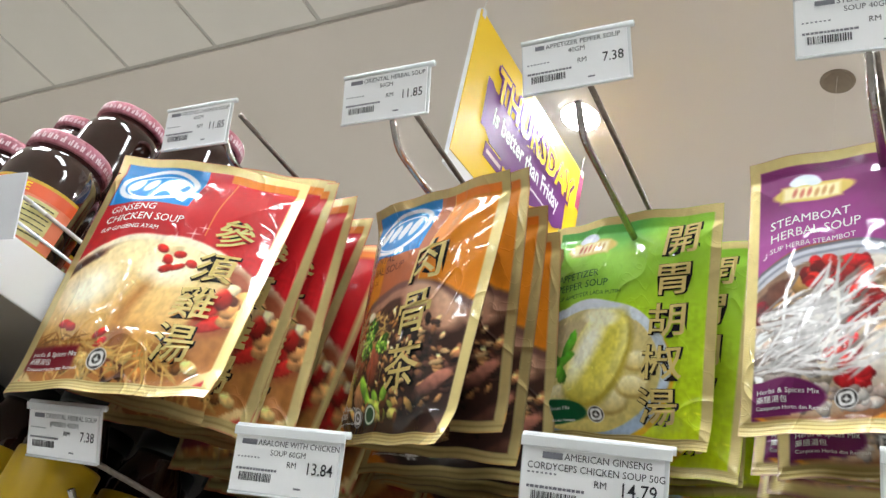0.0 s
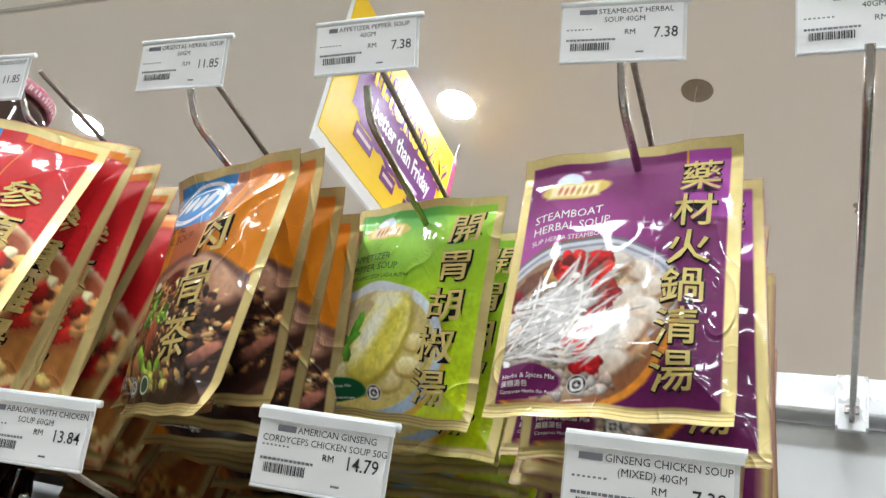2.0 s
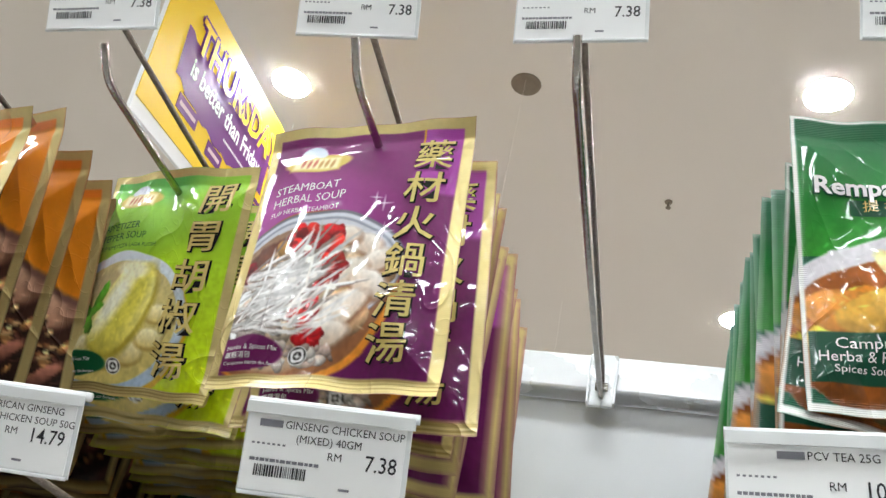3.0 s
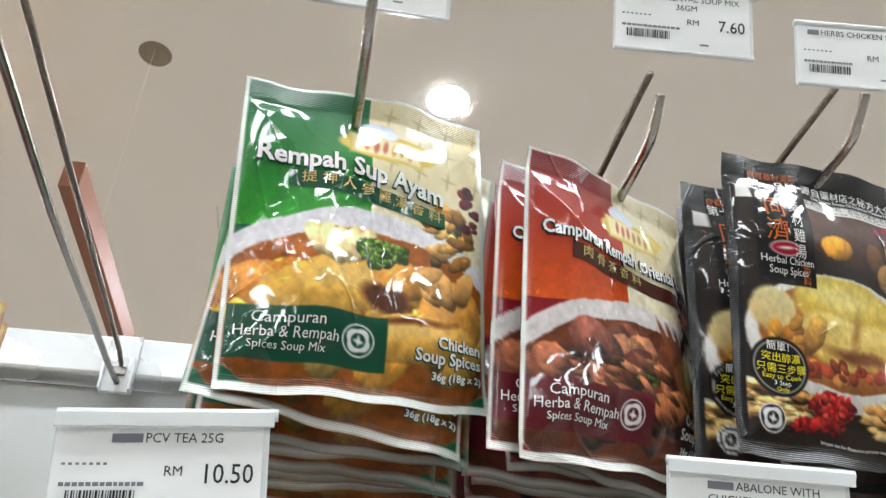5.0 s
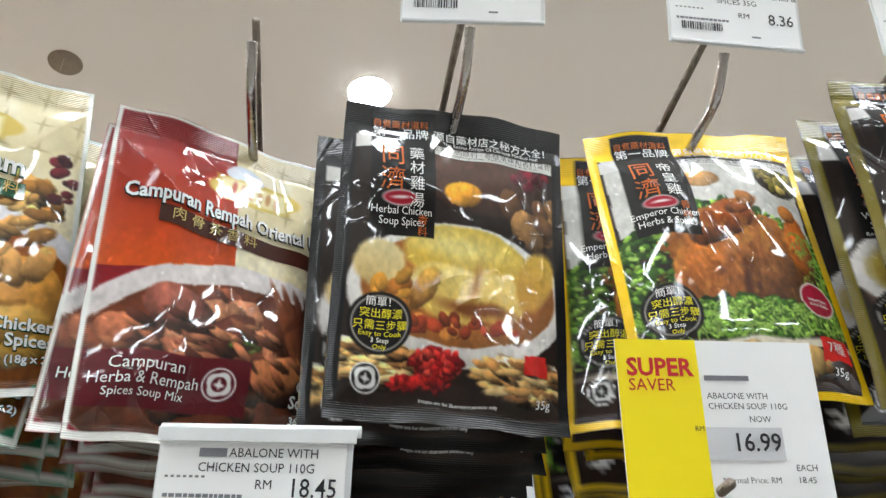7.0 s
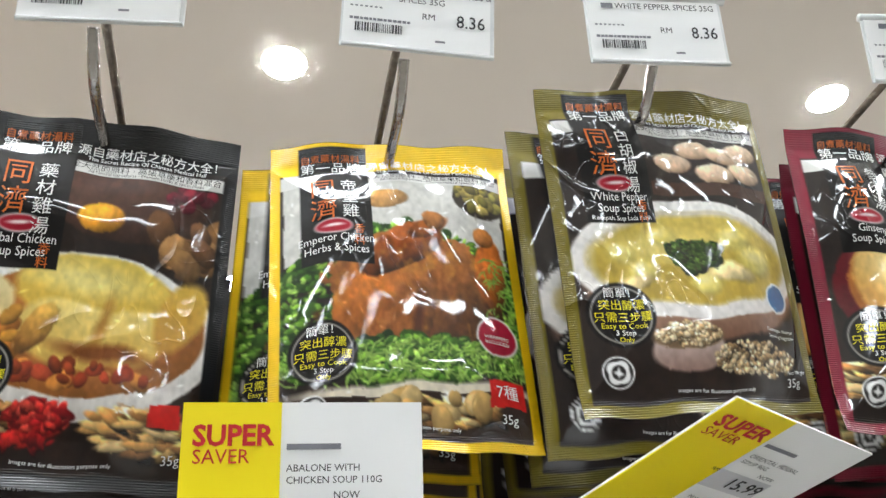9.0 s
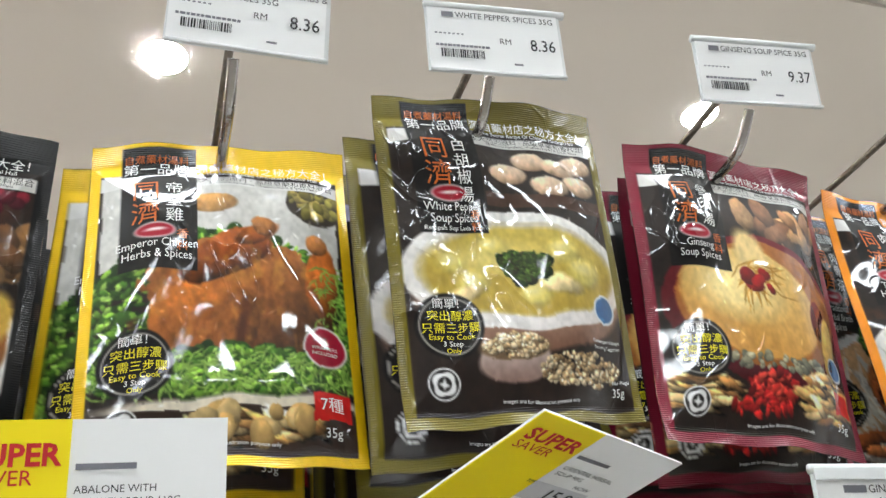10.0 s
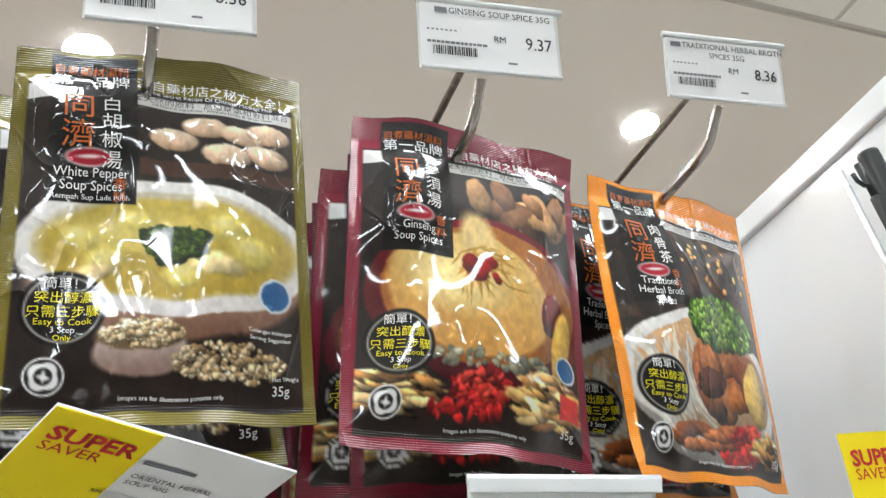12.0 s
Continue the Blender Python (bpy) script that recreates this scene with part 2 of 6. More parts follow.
def strip_light(x, y):
    ob = thing("ceiling_light", "long white ceiling light panel over the aisle", "ceiling light", pose(x, y, CEIL), "aisle light panels")
    part("frame", box(-0.62, -0.165, -0.03, 0.62, 0.165, 0.005, 0.004), M_STEEL, ob)
    part("diffuser", box(-0.6, -0.15, -0.036, 0.6, 0.15, -0.028), M_STRIP, ob, "glowing white diffuser")
    return ob


for x in (-4.0, -2.0, 0.0, 2.0, 4.0):
    for y in (-0.9, -4.4, -7.6):
        strip_light(x, y)

# ---- the gondola: rail, back panel, uprights ----
gondola = thing("gondola_shelving", "white steel shop shelving bay with a hook rail", "shelving", kind="structure")
part("back_panel", box(-0.72, RAIL_Y + 0.02, 0.0, 1.12, RAIL_Y + 0.035, 1.886, 0.002), M_BACK, gondola, "grey-white steel back panel")
part("lower_rail", box(-0.72, RAIL_Y - 0.002, 1.5, 1.12, RAIL_Y + 0.02, 1.53, 0.003), M_RAIL, gondola)
part("hook_rail", box(-0.72, RAIL_Y, 1.888, 1.12, RAIL_Y + 0.03, 1.926, 0.003), M_RAIL, gondola, "brushed steel hook rail")
part("base_deck", box(-0.72, -0.05, 0.0, 1.12, RAIL_Y + 0.03, 0.15, 0.004), M_STEEL, gondola)
part("jar_bay_panel", box(-1.9, RAIL_Y + 0.02, 0.0, -0.722, RAIL_Y + 0.035, 1.886, 0.002), M_BACK, gondola)
part("upright", box(-0.722, RAIL_Y + 0.002, 0.0, -0.72 + 0.03, RAIL_Y + 0.0195, 1.886, 0.002), M_STEEL, gondola)
side = thing("side_panel", "glossy white end panel of the shelving", "panel", kind="structure")
part("sheet", box(1.1, -0.1, 0.0, 1.115, RAIL_Y + 0.6, 1.903, 0.001), M_PANEL, side)
part("top_edge", box(1.096, -0.1, 1.903, 1.122, RAIL_Y + 0.6, 1.922, 0.002), M_PANEL, side)
part("edge_trim", box(1.097, 0.019, 0.3, 1.0995, 0.0225, 1.893, 0.0005), M_RAIL, side, "thin grey joint strip")

# unseen shelving across the aisle, behind the walker, added to darken low reflections
opposite = thing("unseen_shelving", "unseen grey shelving across the aisle, added to darken reflections", "shelving", kind="structure")
part("back_panel", box(-5, -2.9, 0, 5, -2.86, 1.95, 0.003), M_OPP, opposite)
for z in (0.15, 0.55, 0.95, 1.35, 1.75):
    part("shelf", box(-5, -2.86, z, 5, -2.45, z + 0.03, 0.003), M_OPP, opposite)

# small fittings on the plaster ceiling, after a grey strip coloured as a faint shadow line
tagged(part("ceiling_shadow_line", box(-0.004, -0.35, -0.001, 0.004, 0.35, 0.002), M_GRID), "thin grey strip standing for a faint shadow line on the ceiling", "ceiling slot").matrix_basis = pose(-0.30, 2.99, CEIL)
sprinkler = thing("sprinkler", "small dark ceiling sprinkler head", "sprinkler", pose(0.05, 2.47, CEIL))
part("rose", turned([(0.001, -0.006), (0.014, -0.006), (0.016, 0.0)], 20), M_DARKRING, sprinkler, "", True)
part("stem", turned([(0.006, -0.03), (0.006, -0.005)], 12), M_DARKRING, sprinkler, "", True)
part("plate", turned([(0.010, -0.034), (0.011, -0.031), (0.004, -0.029)], 16), M_DARKRING, sprinkler, "", True)


# ---- printed artwork, drawn on a grid of vertices ----
GW, GH = 220, 294


def soft_noise(cells, seed, w=GW, h=GH, octaves=3):
    """Smooth value noise in 0..1."""
    r = np.random.RandomState(seed)
    out = np.zeros((h, w))
    amp, tot = 1.0, 0.0
    for o in range(octaves):
        n = cells * 2 ** o
        g = r.rand(n + 2, n + 2)
        yy, xx = np.linspace(0, n, h), np.linspace(0, n, w)
        yi, xi = yy.astype(int), xx.astype(int)
        fy, fx = (yy - yi)[:, None], (xx - xi)[None]
        fy, fx = fy * fy * (3 - 2 * fy), fx * fx * (3 - 2 * fx)
        a, b = g[yi][:, xi], g[yi][:, xi + 1]
        c, d = g[yi + 1][:, xi], g[yi + 1][:, xi + 1]
        out += amp * ((a * (1 - fx) + b * fx) * (1 - fy) + (c * (1 - fx) + d * fx) * fy)
        tot += amp
        amp *= 0.5
    return out / tot


GRAIN = soft_noise(48, 1, octaves=2)
WARP_A = soft_noise(9, 51, octaves=2)
WARP_B = soft_noise(9, 52, octaves=2)
SPECK = soft_noise(72, 53, octaves=1)
FINE = soft_noise(26, 5, octaves=3)
MOTTLE = soft_noise(12, 2, octaves=4)


class Art:
    """A printed face: x runs 0..1 across, y runs 0..self.a down, colours are 0..255."""

    def __init__(self, a, color):
        self.a = a
        self.im = np.zeros((GH, GW, 3))
        self.im[:] = color
        self.X, self.Y = np.meshgrid(np.linspace(0, 1, GW), np.linspace(0, a, GH))
        self.r = np.random.RandomState(11)
        self.metal = np.zeros((GH, GW))

    def put(self, m, c):
        m = np.clip(m, 0, 1)[..., None]
        self.im = self.im * (1 - m) + np.asarray(c, float) * m

    def rect(self, x0, y0, x1, y1, c, soft=0.004, metal=None):
        m = np.minimum(np.minimum(self.X - x0, x1 - self.X), np.minimum(self.Y - y0, y1 - self.Y)) / soft + 0.5
        if metal is not None:
            self.metal = np.where(m > 0.5, metal, self.metal)
        self.put(m, c)

    def fade(self, x0, y0, x1, y1, c0, c1):
        k = np.clip((self.Y - y0) / (y1 - y0), 0, 1)[..., None]
        m = ((self.X >= x0) & (self.X <= x1) & (self.Y >= y0) & (self.Y <= y1)).astype(float)
        self.put(m, np.asarray(c0) * (1 - k) + np.asarray(c1) * k)

    def win(self, cx, cy, r):
        i0, i1 = int((cx - r) * (GW - 1)), int((cx + r) * (GW - 1)) + 2
        j0, j1 = int((cy - r) / self.a * (GH - 1)), int((cy + r) / self.a * (GH - 1)) + 2
        return slice(max(j0, 0), max(j1, 0)), slice(max(i0, 0), max(i1, 0))

    def ell(self, cx, cy, rx, ry, c, rot=0.0, soft=0.008, c2=None, shade=0.0, rough=0.0):
        """An ellipse; c2: its lower colour; shade: rounding from light top left to dark bottom right."""
        w = self.win(cx, cy, max(rx, ry) * 1.15 + soft)
        X, Y = self.X[w] - cx, self.Y[w] - cy
        if not X.size:
            return
        co, si = math.cos(rot), math.sin(rot)
        p, q = (X * co + Y * si) / rx, (-X * si + Y * co) / ry
        d = np.sqrt(p * p + q * q)
        if rough:
            k = int(abs(cx * 977 + cy * 613)) % 60
            d = d + (np.roll(FINE, k, 1)[w] - 0.5) * rough
        m = np.clip((1 - d) * min(rx, ry) / soft + 0.5, 0, 1)[..., None]
        col = np.asarray(c, float) + np.zeros((*d.shape, 3))
        if c2 is not None:
            k = np.clip(q * 0.5 + 0.5, 0, 1)[..., None]
            col = col * (1 - k) + np.asarray(c2, float) * k
        if shade:
            lit = 1 + shade * (-(X / rx) * 0.35 - (Y / ry) * 0.6 - np.clip(d, 0, 1) ** 3 * 0.5 + 0.2) + (GRAIN[w] - 0.5) * shade * 0.5 + (FINE[w] - 0.5) * shade * 0.45
            col = np.clip(col * lit[..., None], 0, 255)
        self.im[w] = self.im[w] * (1 - m) + col * m

    def ring(self, cx, cy, rx, ry, t, c, rot=0.0):
        w = self.win(cx, cy, max(rx, ry) * 1.1 + t)
        X, Y = self.X[w] - cx, self.Y[w] - cy
        co, si = math.cos(rot), math.sin(rot)
        d = np.sqrt(((X * co + Y * si) / rx) ** 2 + ((-X * si + Y * co) / ry) ** 2)
        m = np.clip((t / 2 - abs(d - 1) * min(rx, ry)) / 0.005 + 0.5, 0, 1)[..., None]
        self.im[w] = self.im[w] * (1 - m) + np.asarray(c, float) * m

    def line(self, x0, y0, x1, y1, t, c):
        cx, cy = (x0 + x1) / 2, (y0 + y1) / 2
        L = math.hypot(x1 - x0, y1 - y0) + 1e-6
        self.ell(cx, cy, L / 2, t, c, math.atan2(y1 - y0, x1 - x0), 0.006)

    def scatter(self, n, cx, cy, rx, ry, size, cols, long=1.6, shade=0.5, angle=None):
        for _ in range(n):
            t, k = self.r.rand() * 6.283, math.sqrt(self.r.rand())
            s = size * (0.6 + 0.8 * self.r.rand())
            c = np.asarray(cols[self.r.randint(len(cols))], float) * (0.8 + 0.35 * self.r.rand())
            rot = self.r.rand() * 3.14 if angle is None else angle + self.r.randn() * 0.25
            self.ell(cx + rx * k * math.cos(t), cy + ry * k * math.sin(t), s * long, s, np.clip(c, 0, 255), rot, 0.006, shade=shade * 0.85, rough=0.28)

    def strands(self, n, cx, cy, rx, ry, length, c, t=0.006, angle=None):
        for _ in range(n):
            a = self.r.rand() * 3.14 if angle is None else angle + self.r.randn() * 0.3
            x, y = cx + rx * (self.r.rand() * 2 - 1), cy + ry * (self.r.rand() * 2 - 1)
            l = length * (0.5 + self.r.rand())
            k = 0.75 + 0.3 * self.r.rand()
            mx, my = x + l * 0.5 * math.cos(a + 0.2), y + l * 0.5 * math.sin(a + 0.2)
            self.line(x, y, mx, my, t, np.clip(np.asarray(c) * k, 0, 255))
            self.line(mx, my, mx + l * 0.5 * math.cos(a - 0.3), my + l * 0.5 * math.sin(a - 0.3), t, np.clip(np.asarray(c) * k, 0, 255))

    def leaves(self, n, cx, cy, rx, ry, size=0.02, tone=1.0):
        self.scatter(n, cx, cy, rx, ry, size * 0.95, [(34 * tone, 60 * tone, 16 * tone), (48 * tone, 82 * tone, 24 * tone), (26, 46 * tone, 14)], 1.3, 0.4)
        self.scatter(n * 3, cx, cy, rx, ry, size * 0.34, [(84 * tone, 122 * tone, 36 * tone), (116 * tone, 156 * tone, 54 * tone), (60 * tone, 98 * tone, 28 * tone), (140 * tone, 178 * tone, 78 * tone), (42, 72 * tone, 20)], 2.0, 0.4)

    def bowl(self, cx, cy, rx, ry, soup, rim=(236, 234, 230), depth=0.12):
        self.ell(cx, cy + depth, rx * 0.93, ry * 0.95, (196, 190, 184), c2=(120, 112, 106))
        self.ell(cx, cy, rx, ry, rim, c2=(205, 200, 196))
        self.ell(cx, cy, rx * 0.88, ry * 0.84, soup, shade=0.25)

    def badge(self, cx, cy, r=0.052, fore=(240, 240, 240), back=(40, 36, 34)):
        """The round certification mark, as a plain ring and star."""
        self.ell(cx, cy, r, r, fore, soft=0.005)
        self.ell(cx, cy, r * 0.9, r * 0.9, back, soft=0.005)
        self.ell(cx, cy, r * 0.8, r * 0.56, fore, 0.6, 0.005)
        self.ell(cx, cy, r * 0.8, r * 0.56, fore, 0.6 + 1.57, 0.005)
        self.ell(cx, cy, r * 0.45, r * 0.45, back, soft=0.005)
        self.line(cx - r * 0.3, cy, cx + r * 0.3, cy + r * 0.1, r * 0.12, fore)
        self.line(cx, cy - r * 0.3, cx, cy + r * 0.3, r * 0.1, fore)

    def cook_mark(self, cx, cy, s):
        """The brand's emblem, reduced to plain colour shapes."""
        self.ell(cx + s * 0.5, cy + s * 0.1, s * 1.05, s * 0.36, (214, 186, 96), -0.05)
        self.rect(cx - s * 0.35, cy - s * 0.2, cx + s * 1.25, cy + s * 0.42, (214, 186, 96), 0.02)
        self.rect(cx - s * 0.28, cy - s * 0.14, cx + s * 1.18, cy + s * 0.36, (240, 228, 176), 0.02)
        for k in range(6):
            self.ell(cx + s * (0.02 + 0.19 * k), cy + s * (0.1 + 0.04 * (k % 2)), s * 0.055, s * 0.17, (196, 146, 90) if k > 2 else (200, 110, 90), 0.2)
        self.ell(cx + s * 0.28, cy - s * 0.38, s * 0.36, s * 0.2, (206, 216, 232), c2=(236, 240, 246))
        self.ell(cx + s * 0.05, cy - s * 0.3, s * 0.2, s * 0.15, (228, 234, 242))
        self.ell(cx + s * 0.5, cy - s * 0.28, s * 0.2, s * 0.14, (220, 226, 238))

    def warp(self, amp=0.011, y0=0.0, glints=36):
        """Breaks up drawn outlines and adds fine tone, as in a printed photograph."""
        yy, xx = np.mgrid[0:GH, 0:GW]
        k = np.clip((self.Y - y0) / 0.05, 0, 1) * amp * GW
        dx = ((WARP_A - 0.5) * 1.9 + (FINE - 0.5) * 0.5) * k
        dy = ((WARP_B - 0.5) * 1.9 + (np.roll(FINE, 77, 1) - 0.5) * 0.5) * k
        self.im = self.im[np.clip(yy + dy, 0, GH - 1).astype(int), np.clip(xx + dx, 0, GW - 1).astype(int)]
        self.im = np.clip(self.im * (1 + ((SPECK - 0.5) * 0.1 + (FINE - 0.5) * 0.16)[..., None] * np.clip((self.Y - y0) / 0.05, 0, 1)[..., None]), 0, 255)
        for _ in range(glints):
            x, y = self.r.rand(), y0 + 0.1 + self.r.rand() * (self.a - y0 - 0.2)
            i, j = int(x * (GW - 1)), int(y / self.a * (GH - 1))
            if self.im[j, i].sum() > 240:
                self.ell(x, y, 0.005 + 0.008 * self.r.rand(), 0.0035, np.clip(self.im[j, i] * 1.15 + 28, 0, 255), self.r.rand() * 3)

    def finish(self, grain=0.05):
        im = np.clip(self.im * (1 + (GRAIN - 0.5)[..., None] * grain), 0, 255) / 255
        im = np.where(im <= 0.04045, im / 12.92, ((im + 0.055) / 1.055) ** 2.4)
        return np.concatenate([im, self.metal[..., None]], 2)


GOLD = (214, 195, 132)


def gold_border(A, b=0.045, c=GOLD):
    a = A.a
    for x0, y0, x1, y1 in ((0, 0, 1, b * 1.1), (0, a - b * 1.3, 1, a), (0, 0, b, a), (1 - b, 0, 1, a)):
        A.rect(x0, y0, x1, y1, c, metal=0.8)
    for k in range(3):
        A.rect(0, a - b * 1.2 + k * 0.017, 1, a - b * 1.2 + k * 0.017 + 0.005, (160, 138, 80))


def blue_mark(A, x0, y0, x1, y1):
    A.rect(x0, y0, x1, y1, (18, 132, 205))
    cx, cy, w = (x0 + x1) / 2, (y0 + y1) / 2, x1 - x0
    A.ring(cx, cy, w * 0.43, w * 0.25, 0.02, (238, 244, 250), -0.12)
    A.ring(cx + 0.01, cy + 0.01, w * 0.36, w * 0.2, 0.008, (238, 244, 250), -0.12)
    for k in range(4):
        A.ell(cx - w * 0.25 + k * w * 0.16, cy - 0.005 * k, w * 0.065, w * 0.12, (238, 244, 250), 0.3)


def art_ginseng(a):
    A = Art(a, (190, 26, 34))
    A.fade(0, 0, 1, 0.6, (206, 34, 38), (176, 20, 30))
    A.rect(0.66, 0.1, 0.96, 0.62, (196, 26, 32), soft=0.02)
    A.rect(0.655, 0.1, 0.661, 0.5, (222, 130, 60))
    A.rect(0.62, 0.05, 0.96, 0.095, (232, 130, 40))
    # the white bowl, the dark broth and the chicken in it
    A.ell(0.48, 0.98, 0.6, 0.46, (240, 226, 196), c2=(226, 190, 120), soft=0.012)
    A.ell(0.48, 0.985, 0.56, 0.41, (150, 100, 60), c2=(176, 112, 52))
    A.ell(0.2, 0.67, 0.2, 0.05, (62, 34, 26), -0.35, soft=0.03)
    A.ell(0.86, 0.86, 0.12, 0.2, (150, 76, 48), 0.1, soft=0.04)
    A.scatter(16, 0.86, 0.84, 0.1, 0.16, 0.03, [(214, 150, 90), (180, 40, 34), (236, 214, 170), (120, 60, 40)], 1.8)
    A.ell(0.52, 0.73, 0.34, 0.17, (246, 228, 178), 0.15, c2=(232, 196, 124), soft=0.02)
    A.ell(0.3, 0.9, 0.31, 0.26, (244, 220, 164), -0.25, c2=(206, 150, 72), soft=0.02)
    A.ell(0.6, 0.92, 0.2, 0.24, (240, 212, 148), 0.4, c2=(200, 142, 66), soft=0.03)
    A.ell(0.46, 0.9, 0.03, 0.22, (176, 118, 56), 0.3, soft=0.06)
    A.ell(0.2, 0.84, 0.12, 0.1, (254, 246, 216), -0.4, soft=0.1)
    A.ell(0.56, 0.72, 0.13, 0.07, (254, 246, 216), 0.2, soft=0.08)
    A.ell(0.47, 1.1, 0.06, 0.05, (150, 92, 50), 0.4, soft=0.05)
    for x, y, r in ((0.48, 0.6, 0.5), (0.53, 0.66, 0.9), (0.58, 0.63, 0.2), (0.6, 0.7, -0.4), (0.66, 0.68, 0.4), (0.54, 0.71, -0.2), (0.16, 1.02, 0.1), (0.2, 1.04, 0.6), (0.38, 1.08, -0.7), (0.4, 1.13, -0.9)):
        A.ell(x, y, 0.036, 0.022, (206, 40, 26), r, c2=(156, 20, 18), soft=0.006, shade=0.3, rough=0.3)
    A.scatter(30, 0.5, 1.22, 0.42, 0.04, 0.026, [(214, 160, 80), (176, 110, 52), (90, 48, 28), (232, 196, 120)], 1.8)
    A.strands(50, 0.18, 1.11, 0.11, 0.05, 0.13, (160, 104, 44), 0.004)
    A.strands(60, 0.45, 1.16, 0.3, 0.06, 0.14, (232, 184, 100), 0.0045)
    A.warp(0.004, 0.5, 12)
    A.rect(0.045, 1.14, 0.3, 1.25, (120, 18, 34), soft=0.02)
    A.badge(0.42, 1.2, 0.05, (236, 236, 236), (40, 36, 34))
    for x, y, z in ((0.6, 0.5, 0.025), (0.64, 0.46, 0.018), (0.52, 0.53, 0.02)):
        A.line(x - z, y, x + z, y, 0.0025, (250, 226, 220))
        A.line(x, y - z, x, y + z, 0.0025, (250, 226, 220))
    blue_mark(A, 0.05, 0.05, 0.5, 0.33)
    gold_border(A)
    return A


def art_oriental(a):
    A = Art(a, (214, 124, 30))
    A.fade(0, 0, 1, 0.75, (196, 112, 66), (176, 96, 60))
    A.rect(0, 0.36, 0.3, 0.75, (222, 134, 28), soft=0.02)
    A.rect(0.66, 0.045, 0.96, 0.68, (230, 136, 28), soft=0.012)
    A.rect(0.655, 0.05, 0.662, 0.62, (240, 190, 110))
    A.rect(0.66, 0.045, 0.96, 0.09, (240, 130, 40))
    # the pot with its dark broth, meat at the back, herbs and mushrooms in front
    A.ell(0.55, 0.98, 0.58, 0.43, (120, 84, 74), c2=(60, 34, 26), soft=0.02)
    A.ell(0.55, 0.99, 0.55, 0.4, (176, 130, 106), c2=(60, 34, 26), soft=0.02)
    A.ell(0.54, 1.0, 0.5, 0.36, (70, 42, 32), c2=(34, 20, 18), soft=0.02)
    A.ell(0.74, 0.7, 0.2, 0.1, (214, 170, 140), 0.5, c2=(186, 130, 100), soft=0.03)
    A.scatter(240, 0.4, 0.94, 0.36, 0.26, 0.012, [(120, 76, 40), (168, 116, 62), (206, 160, 92), (58, 34, 24), (224, 190, 130), (92, 52, 34)], 2.2, 0.7)
    A.strands(60, 0.28, 0.76, 0.2, 0.1, 0.16, (216, 176, 104), 0.005)
    A.ell(0.28, 0.7, 0.035, 0.03, (246, 232, 206), shade=0.3)
    A.ell(0.27, 0.97, 0.075, 0.1, (134, 70, 46), 0.2, shade=0.7, rough=0.5)
    A.ell(0.44, 0.99, 0.065, 0.1, (124, 60, 42), -0.1, shade=0.7, rough=0.5)
    A.ell(0.66, 0.95, 0.14, 0.16, (50, 32, 28), 0.2, shade=0.6, rough=0.4)
    A.scatter(150, 0.72, 1.0, 0.26, 0.24, 0.012, [(70, 44, 36), (120, 78, 52), (170, 122, 76), (40, 26, 24), (206, 166, 116)], 2.0, 0.7)
    A.ell(0.84, 1.1, 0.14, 0.035, (110, 70, 58), -0.8, shade=0.7, rough=0.3)
    A.leaves(26, 0.32, 0.83, 0.05, 0.1, 0.022, 1.4)
    A.leaves(10, 0.48, 0.88, 0.05, 0.06, 0.02, 1.5)
    A.ell(0.2, 1.1, 0.055, 0.1, (236, 196, 116), 0.25, c2=(206, 150, 74), shade=0.3)
    A.ell(0.12, 1.17, 0.08, 0.05, (206, 160, 116), 0.5, c2=(150, 96, 64), shade=0.4, rough=0.3)
    A.ell(0.32, 1.13, 0.05, 0.07, (170, 116, 76), 0.2, shade=0.5, rough=0.3)
    for x, y, l, r in ((0.38, 1.1, 0.085, 1.1), (0.41, 1.18, 0.07, 1.3), (0.24, 1.03, 0.04, 0.9), (0.54, 1.13, 0.05, -0.9), (0.47, 1.15, 0.045, 1.2)):
        A.ell(x, y, l, 0.026, (150, 196, 66), r, c2=(86, 140, 44), shade=0.3, rough=0.4)
    A.scatter(20, 0.5, 1.2, 0.28, 0.05, 0.02, [(214, 206, 110), (160, 176, 76), (206, 160, 90), (110, 64, 44)], 2.0)
    A.warp(0.006, 0.6, 40)
    A.badge(0.3, 1.22, 0.048)
    A.ell(0.42, 1.215, 0.05, 0.05, (24, 74, 46))
    A.ring(0.42, 1.215, 0.04, 0.04, 0.01, (220, 232, 220))
    blue_mark(A, 0.05, 0.05, 0.56, 0.36)
    gold_border(A)
    return A


